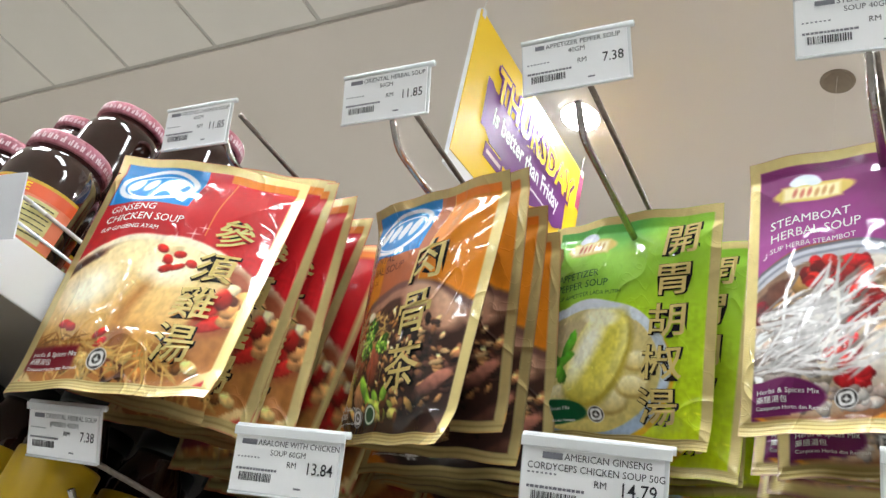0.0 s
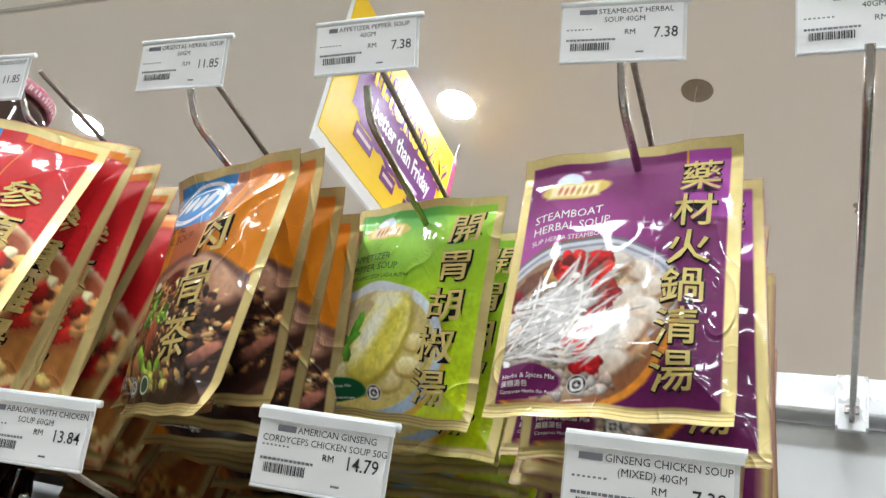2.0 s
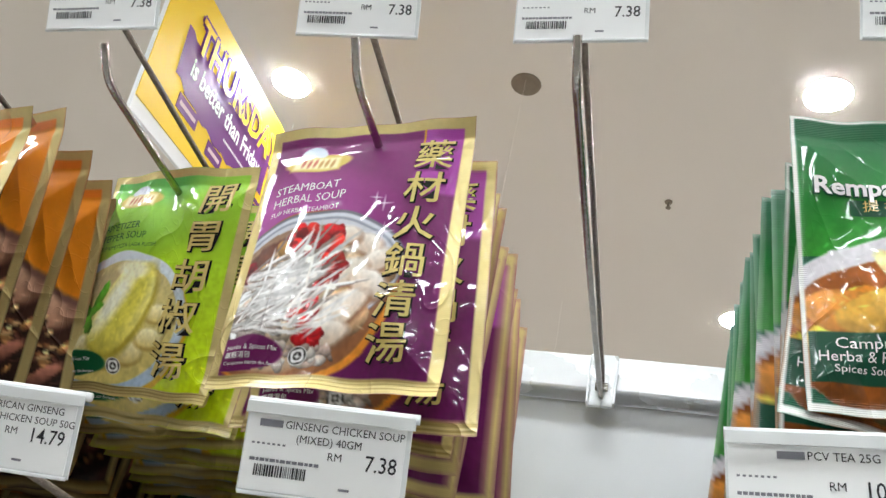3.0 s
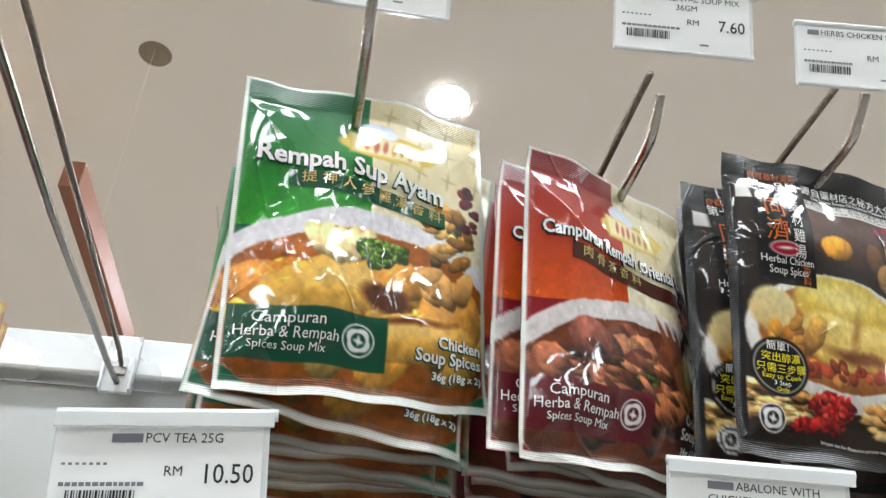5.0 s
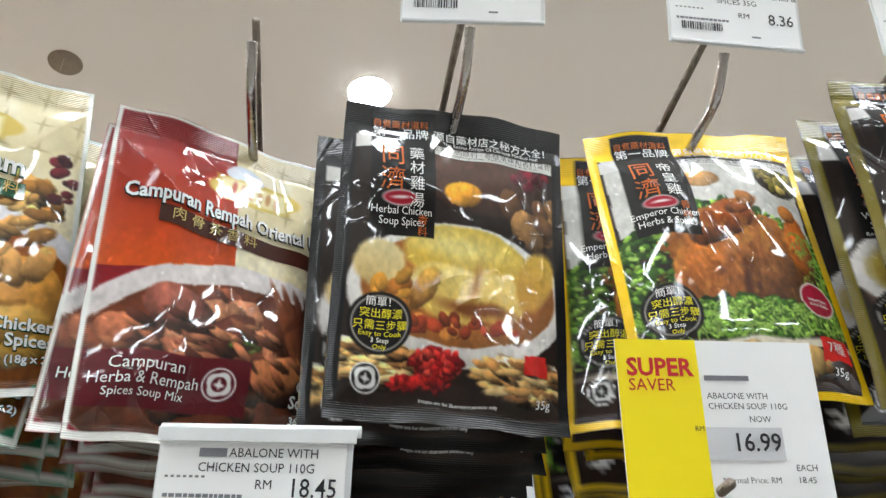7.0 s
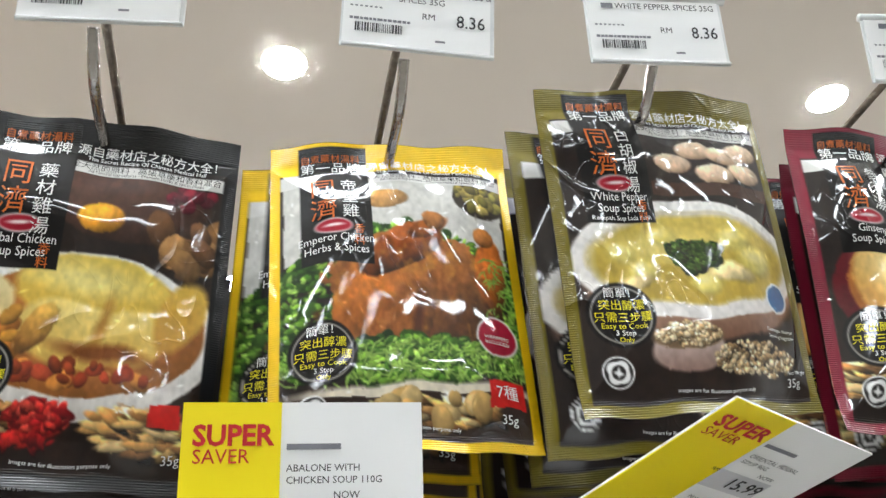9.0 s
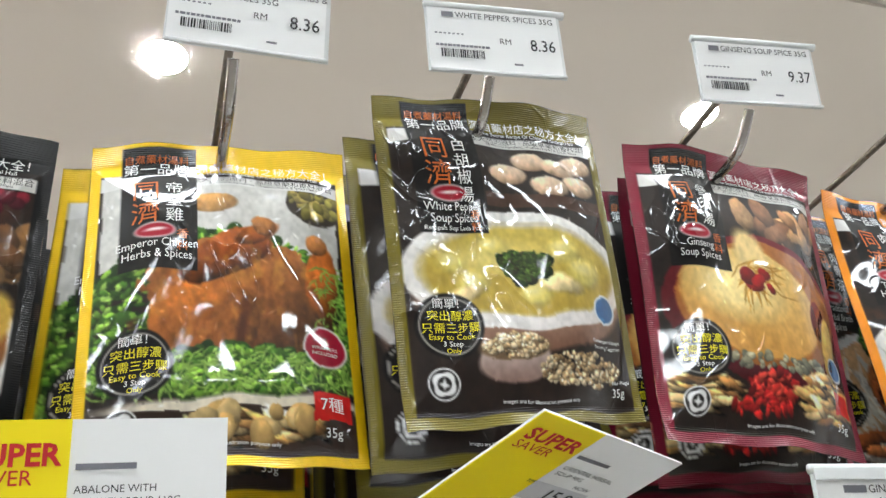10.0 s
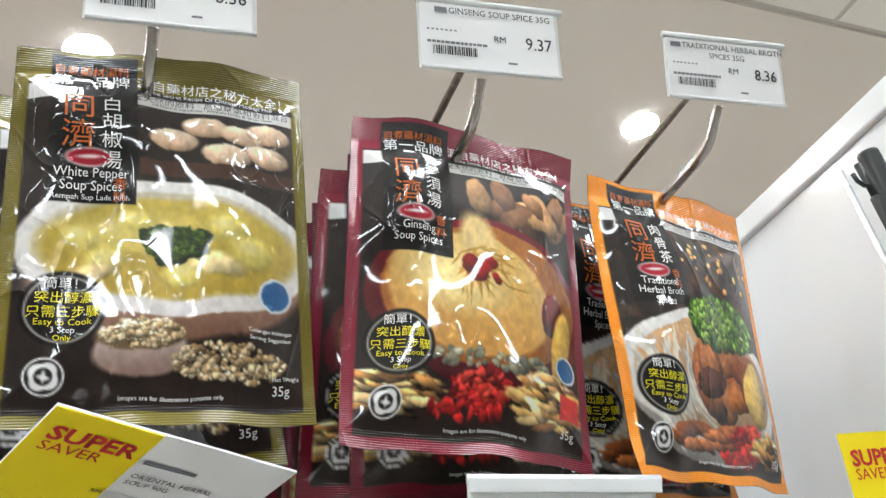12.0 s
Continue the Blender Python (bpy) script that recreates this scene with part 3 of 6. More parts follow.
def art_appetizer(a):
    A = Art(a, (150, 200, 30))
    A.fade(0, 0, 1, a, (150, 208, 66), (196, 214, 4))
    A.ell(0.1, 0.1, 0.62, 0.3, (92, 180, 84), -0.3, soft=0.12)
    A.ell(0.2, 0.34, 0.5, 0.2, (150, 206, 70), soft=0.15)
    A.cook_mark(0.22, 0.17, 0.15)
    A.ell(0.36, 0.97, 0.48, 0.43, (214, 170, 30))
    A.ell(0.35, 0.95, 0.475, 0.42, (224, 230, 234), c2=(150, 172, 196))
    A.ell(0.35, 0.95, 0.43, 0.36, (206, 190, 132), c2=(216, 196, 110))
    A.ell(0.3, 0.73, 0.3, 0.08, (196, 176, 130), soft=0.04)
    for x, y, s in ((0.1, 1.0, 1.0), (0.2, 1.1, 1.1), (0.36, 1.15, 1.2), (0.52, 1.12, 1.1), (0.64, 1.04, 1.0), (0.66, 0.9, 0.9)):
        A.ell(x, y + 0.012, 0.085 * s, 0.062 * s, (176, 146, 74), soft=0.02)
        A.ell(x, y, 0.082 * s, 0.056 * s, (246, 238, 196), c2=(222, 200, 122), soft=0.02)
    A.ell(0.435, 0.895, 0.17, 0.3, (180, 160, 60), 0.32, soft=0.03)
    A.ell(0.42, 0.87, 0.16, 0.285, (240, 232, 150), 0.32, c2=(222, 206, 84), soft=0.018)
    A.ell(0.47, 0.85, 0.06, 0.22, (226, 212, 84), 0.32, soft=0.05)
    A.ell(0.36, 0.83, 0.06, 0.2, (253, 250, 222), 0.35, soft=0.06)
    A.ell(0.42, 0.64, 0.1, 0.05, (250, 246, 206), 0.1, soft=0.03)
    for x, y, l, r in ((0.24, 0.8, 0.09, -1.2), (0.2, 0.9, 0.1, -0.5), (0.13, 0.97, 0.09, -0.3), (0.22, 0.98, 0.07, 0.9), (0.14, 0.88, 0.06, 0.5)):
        A.ell(x, y, l, 0.036, (58, 128, 26), r, c2=(104, 168, 44), shade=0.3, rough=0.7)
    A.warp(0.005, 0.55, 16)
    A.ell(0.2, 1.2, 0.2, 0.07, (14, 86, 52))
    A.rect(0.04, 1.14, 0.25, 1.27, (14, 86, 52))
    A.badge(0.45, 1.2, 0.045)
    gold_border(A)
    return A


def art_steamboat(a):
    A = Art(a, (120, 34, 100))
    A.fade(0, 0, 1, a, (128, 40, 108), (96, 20, 80))
    A.ell(0.2, 0.52, 0.4, 0.2, (178, 84, 160), soft=0.2)
    A.rect(0.77, 0.05, 0.955, 0.42, (170, 70, 164), soft=0.02)
    A.rect(0.765, 0.05, 0.774, 0.2, (226, 150, 40))
    A.cook_mark(0.2, 0.2, 0.16)
    # the steel pot, its copper side and rim
    A.ell(0.335, 0.93, 0.46, 0.42, (214, 112, 20), -0.35, c2=(236, 150, 50), soft=0.012)
    A.ell(0.32, 0.92, 0.445, 0.405, (150, 96, 60), -0.35)
    A.ell(0.35, 0.82, 0.45, 0.31, (120, 118, 130), -0.12)
    A.ell(0.35, 0.825, 0.44, 0.3, (214, 216, 226), -0.12)
    A.ell(0.35, 0.832, 0.425, 0.287, (150, 152, 166), -0.12)
    A.ell(0.35, 0.838, 0.415, 0.28, (206, 206, 214), -0.12)
    A.ell(0.34, 0.86, 0.4, 0.275, (150, 116, 92), -0.12, c2=(206, 176, 146))
    A.ell(0.28, 1.0, 0.34, 0.28, (206, 182, 156), -0.3, c2=(196, 166, 136), soft=0.03)
    A.ell(0.2, 0.74, 0.17, 0.09, (92, 54, 42), -0.3, shade=0.5, rough=0.4, soft=0.02)
    A.scatter(34, 0.4, 0.9, 0.32, 0.25, 0.04, [(190, 150, 110), (214, 186, 150), (168, 124, 70), (226, 206, 180)], 1.5)
    for x, y, rx, ry, r in ((0.62, 0.68, 0.07, 0.05, 0.4), (0.68, 0.76, 0.07, 0.055, -0.4), (0.56, 0.82, 0.09, 0.06, -0.6), (0.66, 0.88, 0.1, 0.06, 0.6), (0.55, 1.0, 0.14, 0.07, -0.6), (0.5, 1.12, 0.11, 0.06, -0.3), (0.38, 1.0, 0.08, 0.06, 0.3), (0.52, 0.64, 0.06, 0.045, 0.0)):
        A.ell(x + 0.006, y + 0.014, rx * 1.04, ry * 1.08, (140, 96, 70), r, soft=0.025)
        A.ell(x, y, rx, ry, (246, 240, 232), r, c2=(214, 190, 166), soft=0.02, rough=0.25)
    A.scatter(58, 0.38, 0.66, 0.13, 0.075, 0.024, [(196, 24, 30), (216, 44, 36), (160, 16, 24), (120, 14, 20)], 1.5)
    A.scatter(26, 0.47, 0.8, 0.045, 0.1, 0.022, [(196, 24, 30), (216, 44, 36), (150, 16, 24)], 1.5)
    A.scatter(26, 0.39, 0.97, 0.05, 0.1, 0.022, [(196, 24, 30), (216, 44, 36), (150, 16, 24)], 1.5)
    A.scatter(12, 0.44, 1.13, 0.05, 0.035, 0.02, [(196, 24, 30), (160, 16, 24)], 1.5)
    A.scatter(10, 0.06, 0.8, 0.03, 0.04, 0.022, [(170, 24, 36), (130, 16, 30)], 1.5)
    A.scatter(40, 0.16, 1.0, 0.13, 0.14, 0.03, [(222, 214, 206), (190, 176, 166), (150, 134, 124)], 2.2, 0.6)
    A.strands(46, 0.14, 0.94, 0.11, 0.16, 0.28, (150, 134, 126), 0.007, -0.5)
    A.strands(64, 0.14, 0.94, 0.11, 0.16, 0.3, (246, 242, 240), 0.0075, -0.45)
    A.strands(8, 0.36, 1.06, 0.1, 0.08, 0.22, (244, 238, 232), 0.008, -0.7)
    for x, y in ((0.36, 0.76), (0.4, 0.84), (0.5, 0.9), (0.34, 0.7), (0.46, 1.08), (0.3, 0.86)):
        A.ell(x, y, 0.02, 0.016, (250, 246, 240), soft=0.006)
    A.scatter(40, 0.35, 1.21, 0.2, 0.045, 0.018, [(236, 228, 220), (214, 200, 190), (170, 150, 140)], 1.5)
    A.warp(0.005, 0.6, 24)
    A.ell(0.16, 1.2, 0.17, 0.075, (104, 22, 84))
    A.rect(0.04, 1.13, 0.2, 1.28, (104, 22, 84))
    A.badge(0.4, 1.21, 0.042)
    for x, y, s in ((0.66, 0.47, 0.03), (0.62, 0.44, 0.02), (0.68, 0.62, 0.035)):
        A.line(x - s, y, x + s, y, 0.003, (244, 230, 244))
        A.line(x, y - s, x, y + s, 0.003, (244, 230, 244))
    gold_border(A, 0.05)
    return A


def spice_base(a, top, low, box):
    A = Art(a, top)
    A.fade(0, 0, 1, 0.7, top, low)
    A.rect(0.49, 0, 1, 0.75, (226, 212, 170))
    A.put((soft_noise(9, 21) - 0.42) * 2 * (A.X > 0.49) * (A.Y < 0.75), (240, 232, 206))
    for k in range(12):
        A.line(0.55 + 0.13 * (k % 4), 0.07 + 0.13 * (k // 4), 0.61 + 0.13 * (k % 4), 0.06 + 0.13 * (k // 4) + 0.02, 0.006, (198, 182, 138))
        A.line(0.58 + 0.13 * (k % 4), 0.04 + 0.13 * (k // 4), 0.57 + 0.13 * (k % 4), 0.12 + 0.13 * (k // 4), 0.006, (198, 182, 138))
    return A


def spice_end(A, box):
    a = A.a
    A.warp(0.011, 0.5)
    A.rect(0.02, 1.03, 0.58, 1.24, box)
    A.badge(0.47, 1.13, 0.062, back=box)
    A.cook_mark(0.47, 0.24, 0.2)
    for x0, y0, x1, y1 in ((0, 0, 1, 0.014), (0, a - 0.034, 1, a), (0, 0, 0.018, a), (0.982, 0, 1, a)):
        A.rect(x0, y0, x1, y1, (226, 226, 220), metal=0.4)
    return A


def art_chicken_spice(a):
    A = spice_base(a, (8, 92, 58), (52, 156, 44), (10, 74, 52))
    A.ell(0.5, 1.0, 0.62, 0.42, (226, 222, 226), c2=(205, 196, 200))
    A.ell(0.5, 1.05, 0.58, 0.38, (150, 80, 24), shade=0.3)
    brown = [(222, 170, 72), (208, 146, 54), (190, 120, 42), (234, 190, 98)]
    A.scatter(24, 0.5, 1.04, 0.5, 0.16, 0.07, brown, 1.5, 0.6)
    A.ell(0.15, 0.94, 0.15, 0.1, (206, 134, 56), 0.2, shade=0.4)
    A.ell(0.37, 0.92, 0.27, 0.12, (230, 176, 76), -0.2, shade=0.35)
    A.ell(0.42, 0.88, 0.16, 0.05, (240, 196, 110), -0.2, soft=0.05)
    A.ell(0.62, 0.86, 0.11, 0.09, (212, 148, 62), 0.5, shade=0.45)
    A.ell(0.57, 0.95, 0.1, 0.06, (84, 40, 20), 0.4, soft=0.03)
    A.ell(0.84, 0.98, 0.14, 0.16, (214, 150, 66), 0.35, shade=0.45)
    A.ell(0.8, 0.95, 0.05, 0.1, (226, 160, 84), 0.35, soft=0.05)
    A.ell(0.66, 1.1, 0.28, 0.1, (230, 174, 78), -0.12, shade=0.4)
    A.ell(0.66, 1.07, 0.18, 0.03, (240, 196, 116), -0.12, soft=0.04)
    A.ell(0.66, 1.03, 0.16, 0.015, (110, 56, 24), -0.1, soft=0.02)
    for k in range(5):
        A.ell(0.29 + k * 0.045, 0.76 - 0.012 * abs(k - 2), 0.04, 0.085, (236, 204, 146), -0.5 + k * 0.25, shade=0.5)
    A.leaves(50, 0.55, 0.75, 0.1, 0.05, 0.018)
    A.scatter(30, 0.84, 0.62, 0.1, 0.14, 0.022, [(176, 130, 70), (140, 96, 44), (200, 160, 96)], 2.2, 0.7)
    A.scatter(16, 0.94, 0.45, 0.04, 0.12, 0.018, [(96, 24, 34), (60, 16, 24)], 1.2)
    A.scatter(9, 0.78, 0.85, 0.12, 0.05, 0.03, [(190, 140, 80)], 2.0)
    return spice_end(A, (10, 74, 52))


def art_rib_spice(a):
    A = spice_base(a, (134, 16, 26), (214, 84, 20), (92, 16, 28))
    A.ell(0.5, 1.05, 0.6, 0.42, (222, 214, 212), c2=(200, 190, 190))
    A.ell(0.5, 1.1, 0.56, 0.38, (96, 46, 26), shade=0.3)
    A.scatter(52, 0.45, 1.02, 0.42, 0.2, 0.075, [(126, 74, 52), (100, 54, 38), (152, 100, 72), (70, 36, 28), (84, 46, 34)], 1.5, 0.9)
    A.ell(0.3, 0.85, 0.14, 0.09, (120, 68, 56), 0.4, shade=0.8)
    A.ell(0.3, 1.08, 0.2, 0.09, (146, 88, 60), -0.2, shade=0.8)
    A.ell(0.65, 1.08, 0.26, 0.08, (156, 96, 60), -0.35, shade=0.8)
    for k in range(5):
        A.line(0.64 + 0.05 * k, 0.66 + 0.02 * k, 0.76 + 0.03 * k, 1.0, 0.018, (140 - 12 * k, 78 - 6 * k, 50))
    A.line(0.9, 0.66, 0.7, 0.88, 0.02, (110, 58, 40))
    A.scatter(22, 0.9, 0.55, 0.08, 0.14, 0.016, [(70, 40, 34), (110, 70, 50)], 1.6)
    A.leaves(10, 0.55, 0.97, 0.06, 0.03, 0.015)
    for x, y, l, r in ((0.36, 0.94, 0.09, 0.3), (0.5, 1.0, 0.1, -0.4), (0.22, 1.0, 0.08, 0.7), (0.56, 1.12, 0.09, 0.2)):
        A.ell(x, y, l, 0.022, (44, 22, 16), r, soft=0.02)
    A.scatter(46, 0.42, 1.0, 0.36, 0.15, 0.016, [(140, 86, 60), (120, 70, 48), (72, 38, 28), (158, 102, 72)], 3.2, 0.6, 0.5)
    return spice_end(A, (92, 16, 28))


def herb_base(a, edge, back=(34, 25, 22), bw=0.05):
    """The shared layout of the herbal hall packets."""
    A = Art(a, back)
    A.put((MOTTLE - 0.4) * 0.7, (66, 42, 30))
    return A


def herb_end(A, edge, bw=0.05, corner=True):
    a = A.a
    A.warp(0.009, 0.2)
    A.rect(0.36, 0.16, 0.96, 0.225, (224, 222, 218))
    A.rect(bw, 0.16, 0.14, 0.225, (224, 222, 218))
    for x0, y0, x1, y1 in ((0, 0, 1, 0.15), (0, a - bw, 1, a), (0, 0, bw, a), (1 - bw, 0, 1, a)):
        A.rect(x0, y0, x1, y1, edge, metal=0.3)
    A.rect(0.36, 0.15, 0.96, 0.175, (30, 20, 18))
    A.rect(0.115, 0.02, 0.395, 0.625, (17, 14, 14))
    A.ell(0.24, 0.46, 0.075, 0.036, (240, 236, 232))
    A.ell(0.24, 0.46, 0.069, 0.03, (168, 24, 44))
    A.line(0.2, 0.46, 0.28, 0.455, 0.007, (240, 220, 220))
    A.ell(0.19, 0.985, 0.125, 0.125, (14, 12, 12))
    A.ring(0.19, 0.985, 0.108, 0.108, 0.007, (150, 146, 140))
    A.badge(0.15, 1.2, 0.058)
    return A


def roots(A, n, cx, cy, rx, ry):
    A.scatter(n * 2, cx, cy, rx, ry, 0.014, [(216, 174, 108), (188, 140, 80), (234, 200, 140), (150, 106, 60), (110, 76, 44)], 4.0, 0.8, 0.25)


def goji(A, cx, cy, s=1.0):
    A.ell(cx, cy + 0.02, 0.1 * s, 0.06 * s, (150, 40, 30), shade=0.6)
    A.scatter(110, cx, cy - 0.01, 0.12 * s, 0.06 * s, 0.012, [(206, 52, 44), (150, 24, 26), (216, 70, 56), (110, 18, 22)], 2.0)
    A.scatter(30, cx - 0.06, cy + 0.07, 0.14 * s, 0.03 * s, 0.011, [(190, 38, 34), (140, 24, 26)], 2.4)


def art_herbal(a):
    A = herb_base(a, (30, 28, 28))
    A.ell(0.62, 0.33, 0.3, 0.16, (70, 44, 34), shade=0.4)
    A.ell(0.52, 0.4, 0.085, 0.06, (220, 150, 40), shade=0.5)
    A.scatter(20, 0.85, 0.45, 0.12, 0.1, 0.035, [(120, 84, 46), (90, 60, 36), (150, 110, 66)], 1.6)
    A.scatter(14, 0.85, 0.27, 0.1, 0.05, 0.02, [(120, 30, 44), (90, 20, 34)], 1.2)
    A.ell(0.52, 0.84, 0.47, 0.3, (232, 230, 226), c2=(210, 204, 198))
    A.ell(0.52, 0.82, 0.42, 0.24, (160, 96, 40), shade=0.2)
    A.ell(0.55, 0.69, 0.29, 0.14, (228, 200, 96), 0.1, c2=(206, 164, 60), soft=0.015)
    A.ell(0.5, 0.64, 0.18, 0.05, (244, 226, 140), 0.1, soft=0.06)
    A.ell(0.48, 0.84, 0.2, 0.12, (236, 212, 126), 0.15, c2=(206, 166, 76), soft=0.02)
    A.ell(0.68, 0.85, 0.12, 0.1, (230, 204, 118), -0.2, c2=(200, 158, 70), soft=0.02)
    A.ell(0.58, 0.8, 0.02, 0.09, (170, 122, 50), 0.2, soft=0.03)
    A.ell(0.85, 0.74, 0.08, 0.14, (216, 178, 76), 0.4, c2=(180, 130, 44), soft=0.02)
    A.ell(0.17, 0.74, 0.1, 0.1, (226, 210, 156), 0.2, c2=(200, 170, 110), soft=0.02)
    A.scatter(12, 0.24, 0.86, 0.1, 0.08, 0.03, [(200, 140, 50), (180, 110, 40)], 1.5)
    A.scatter(26, 0.52, 0.97, 0.28, 0.04, 0.02, [(150, 56, 30), (190, 120, 50), (120, 50, 26)], 1.5)
    A.ell(0.36, 0.83, 0.05, 0.1, (214, 170, 80), 0.5, c2=(150, 96, 36), shade=0.5, rough=0.3)
    A.ell(0.6, 0.9, 0.16, 0.03, (120, 66, 26), 0.1, soft=0.03)
    roots(A, 60, 0.14, 1.14, 0.2, 0.08)
    goji(A, 0.42, 1.14, 0.8)
    roots(A, 46, 0.8, 1.16, 0.2, 0.07)
    A.rect(0.78, 1.06, 0.89, 1.14, (206, 34, 30))
    return herb_end(A, (24, 24, 26), 0.05)


def art_emperor(a):
    A = herb_base(a, (236, 190, 20))
    A.rect(0.05, 0.15, 0.95, 0.6, (206, 204, 198))
    A.ell(0.45, 0.32, 0.1, 0.05, (190, 140, 80), shade=0.4)
    A.ell(0.86, 0.28, 0.12, 0.1, (50, 40, 30))
    A.scatter(50, 0.86, 0.27, 0.1, 0.075, 0.016, [(130, 120, 50), (100, 90, 40), (160, 140, 70)], 1.4)
    A.leaves(280, 0.5, 0.78, 0.52, 0.33, 0.026, 1.08)
    A.ell(0.55, 0.74, 0.35, 0.28, (158, 96, 42), c2=(112, 62, 26), shade=0.55, rough=0.25)
    A.ell(0.42, 0.82, 0.2, 0.2, (160, 92, 38), 0.3, shade=0.6)
    A.ell(0.5, 0.55, 0.2, 0.085, (158, 82, 30), -0.5, c2=(110, 52, 18), shade=0.6)
    A.ell(0.62, 0.45, 0.1, 0.035, (176, 100, 44), -0.5, c2=(130, 64, 24), shade=0.5)
    A.ell(0.65, 0.41, 0.05, 0.04, (150, 96, 50), shade=0.5)
    A.ell(0.87, 0.64, 0.065, 0.17, (166, 88, 32), 0.12, shade=0.7)
    A.ell(0.86, 0.47, 0.045, 0.045, (186, 116, 56), shade=0.5)
    A.put((soft_noise(26, 31) - 0.55) * 2.2 * (((A.X - 0.55) / 0.33) ** 2 + ((A.Y - 0.74) / 0.27) ** 2 < 1), (200, 134, 50))
    A.put((soft_noise(18, 33) - 0.6) * 2.5 * (((A.X - 0.5) / 0.36) ** 2 + ((A.Y - 0.76) / 0.28) ** 2 < 1), (84, 40, 16))
    A.ell(0.55, 0.9, 0.02, 0.14, (84, 40, 18), 0.1, soft=0.02)
    A.leaves(230, 0.5, 1.02, 0.5, 0.09, 0.024, 1.08)
    A.strands(150, 0.5, 1.0, 0.47, 0.08, 0.05, (150, 190, 84), 0.0035)
    A.strands(60, 0.9, 0.75, 0.05, 0.2, 0.05, (140, 186, 76), 0.0035)
    A.ell(0.55, 1.14, 0.46, 0.03, (226, 216, 196), soft=0.015)
    A.rect(0.05, 1.15, 0.95, a, (50, 36, 30))
    roots(A, 30, 0.55, 1.22, 0.26, 0.05)
    A.scatter(16, 0.55, 1.2, 0.22, 0.05, 0.04, [(206, 176, 120), (180, 146, 90)], 1.2)
    A.ell(0.86, 0.92, 0.085, 0.085, (226, 220, 216))
    A.ell(0.86, 0.92, 0.076, 0.076, (168, 24, 50))
    A.rect(0.8, 1.1, 0.94, 1.2, (206, 34, 30))
    return herb_end(A, (240, 196, 16), 0.04)


def art_pepper(a):
    A = herb_base(a, (108, 98, 22))
    for x, y in ((0.52, 0.35), (0.63, 0.29), (0.76, 0.31), (0.86, 0.28), (0.7, 0.4), (0.85, 0.38)):
        A.ell(x, y, 0.085, 0.045, (232, 210, 184), 0.1, c2=(206, 166, 132), shade=0.35)
    A.rect(0.4, 0.44, 0.96, 0.5, (70, 44, 32))
    A.ell(0.52, 0.86, 0.45, 0.24, (190, 160, 140), c2=(120, 84, 66), soft=0.02)
    A.ell(0.52, 0.77, 0.49, 0.25, (240, 238, 234), c2=(214, 208, 204))
    A.ell(0.52, 0.765, 0.435, 0.2, (206, 196, 170), soft=0.012)
    A.ell(0.52, 0.775, 0.42, 0.185, (202, 178, 84), c2=(176, 148, 58), soft=0.02)
    A.ell(0.42, 0.72, 0.2, 0.06, (216, 196, 110), soft=0.06)
    for x, y, q in ((0.3, 0.82, 0.06), (0.7, 0.7, 0.07), (0.78, 0.78, 0.075), (0.22, 0.74, 0.05), (0.55, 0.87, 0.06), (0.4, 0.68, 0.05)):
        A.ell(x, y, q, q * 0.75, (214, 196, 104), soft=0.03, shade=0.25)
        A.ell(x - 0.015, y - 0.015, q * 0.5, q * 0.3, (230, 216, 140), soft=0.025)
    A.ell(0.66, 0.84, 0.09, 0.04, (226, 204, 150), 0.2, soft=0.02, shade=0.4, rough=0.4)
    A.ell(0.26, 0.86, 0.06, 0.03, (222, 196, 140), -0.2, soft=0.02, shade=0.4, rough=0.4)
    A.leaves(90, 0.52, 0.755, 0.105, 0.06, 0.017, 0.62)
    A.ell(0.42, 1.13, 0.14, 0.085, (206, 190, 182), soft=0.012, c2=(150, 120, 110))
    A.ell(0.42, 1.08, 0.135, 0.05, (120, 96, 70))
    A.scatter(150, 0.42, 1.075, 0.12, 0.045, 0.0085, [(206, 180, 140), (166, 138, 100), (226, 204, 168)], 1.1, 0.8)
    A.scatter(330, 0.7, 1.165, 0.19, 0.06, 0.0085, [(206, 180, 140), (166, 138, 100), (226, 204, 168), (130, 104, 74)], 1.1, 0.8)
    A.ell(0.86, 0.92, 0.062, 0.062, (220, 226, 232))
    A.ell(0.86, 0.92, 0.052, 0.052, (40, 96, 150))
    return herb_end(A, (112, 100, 20), 0.045)


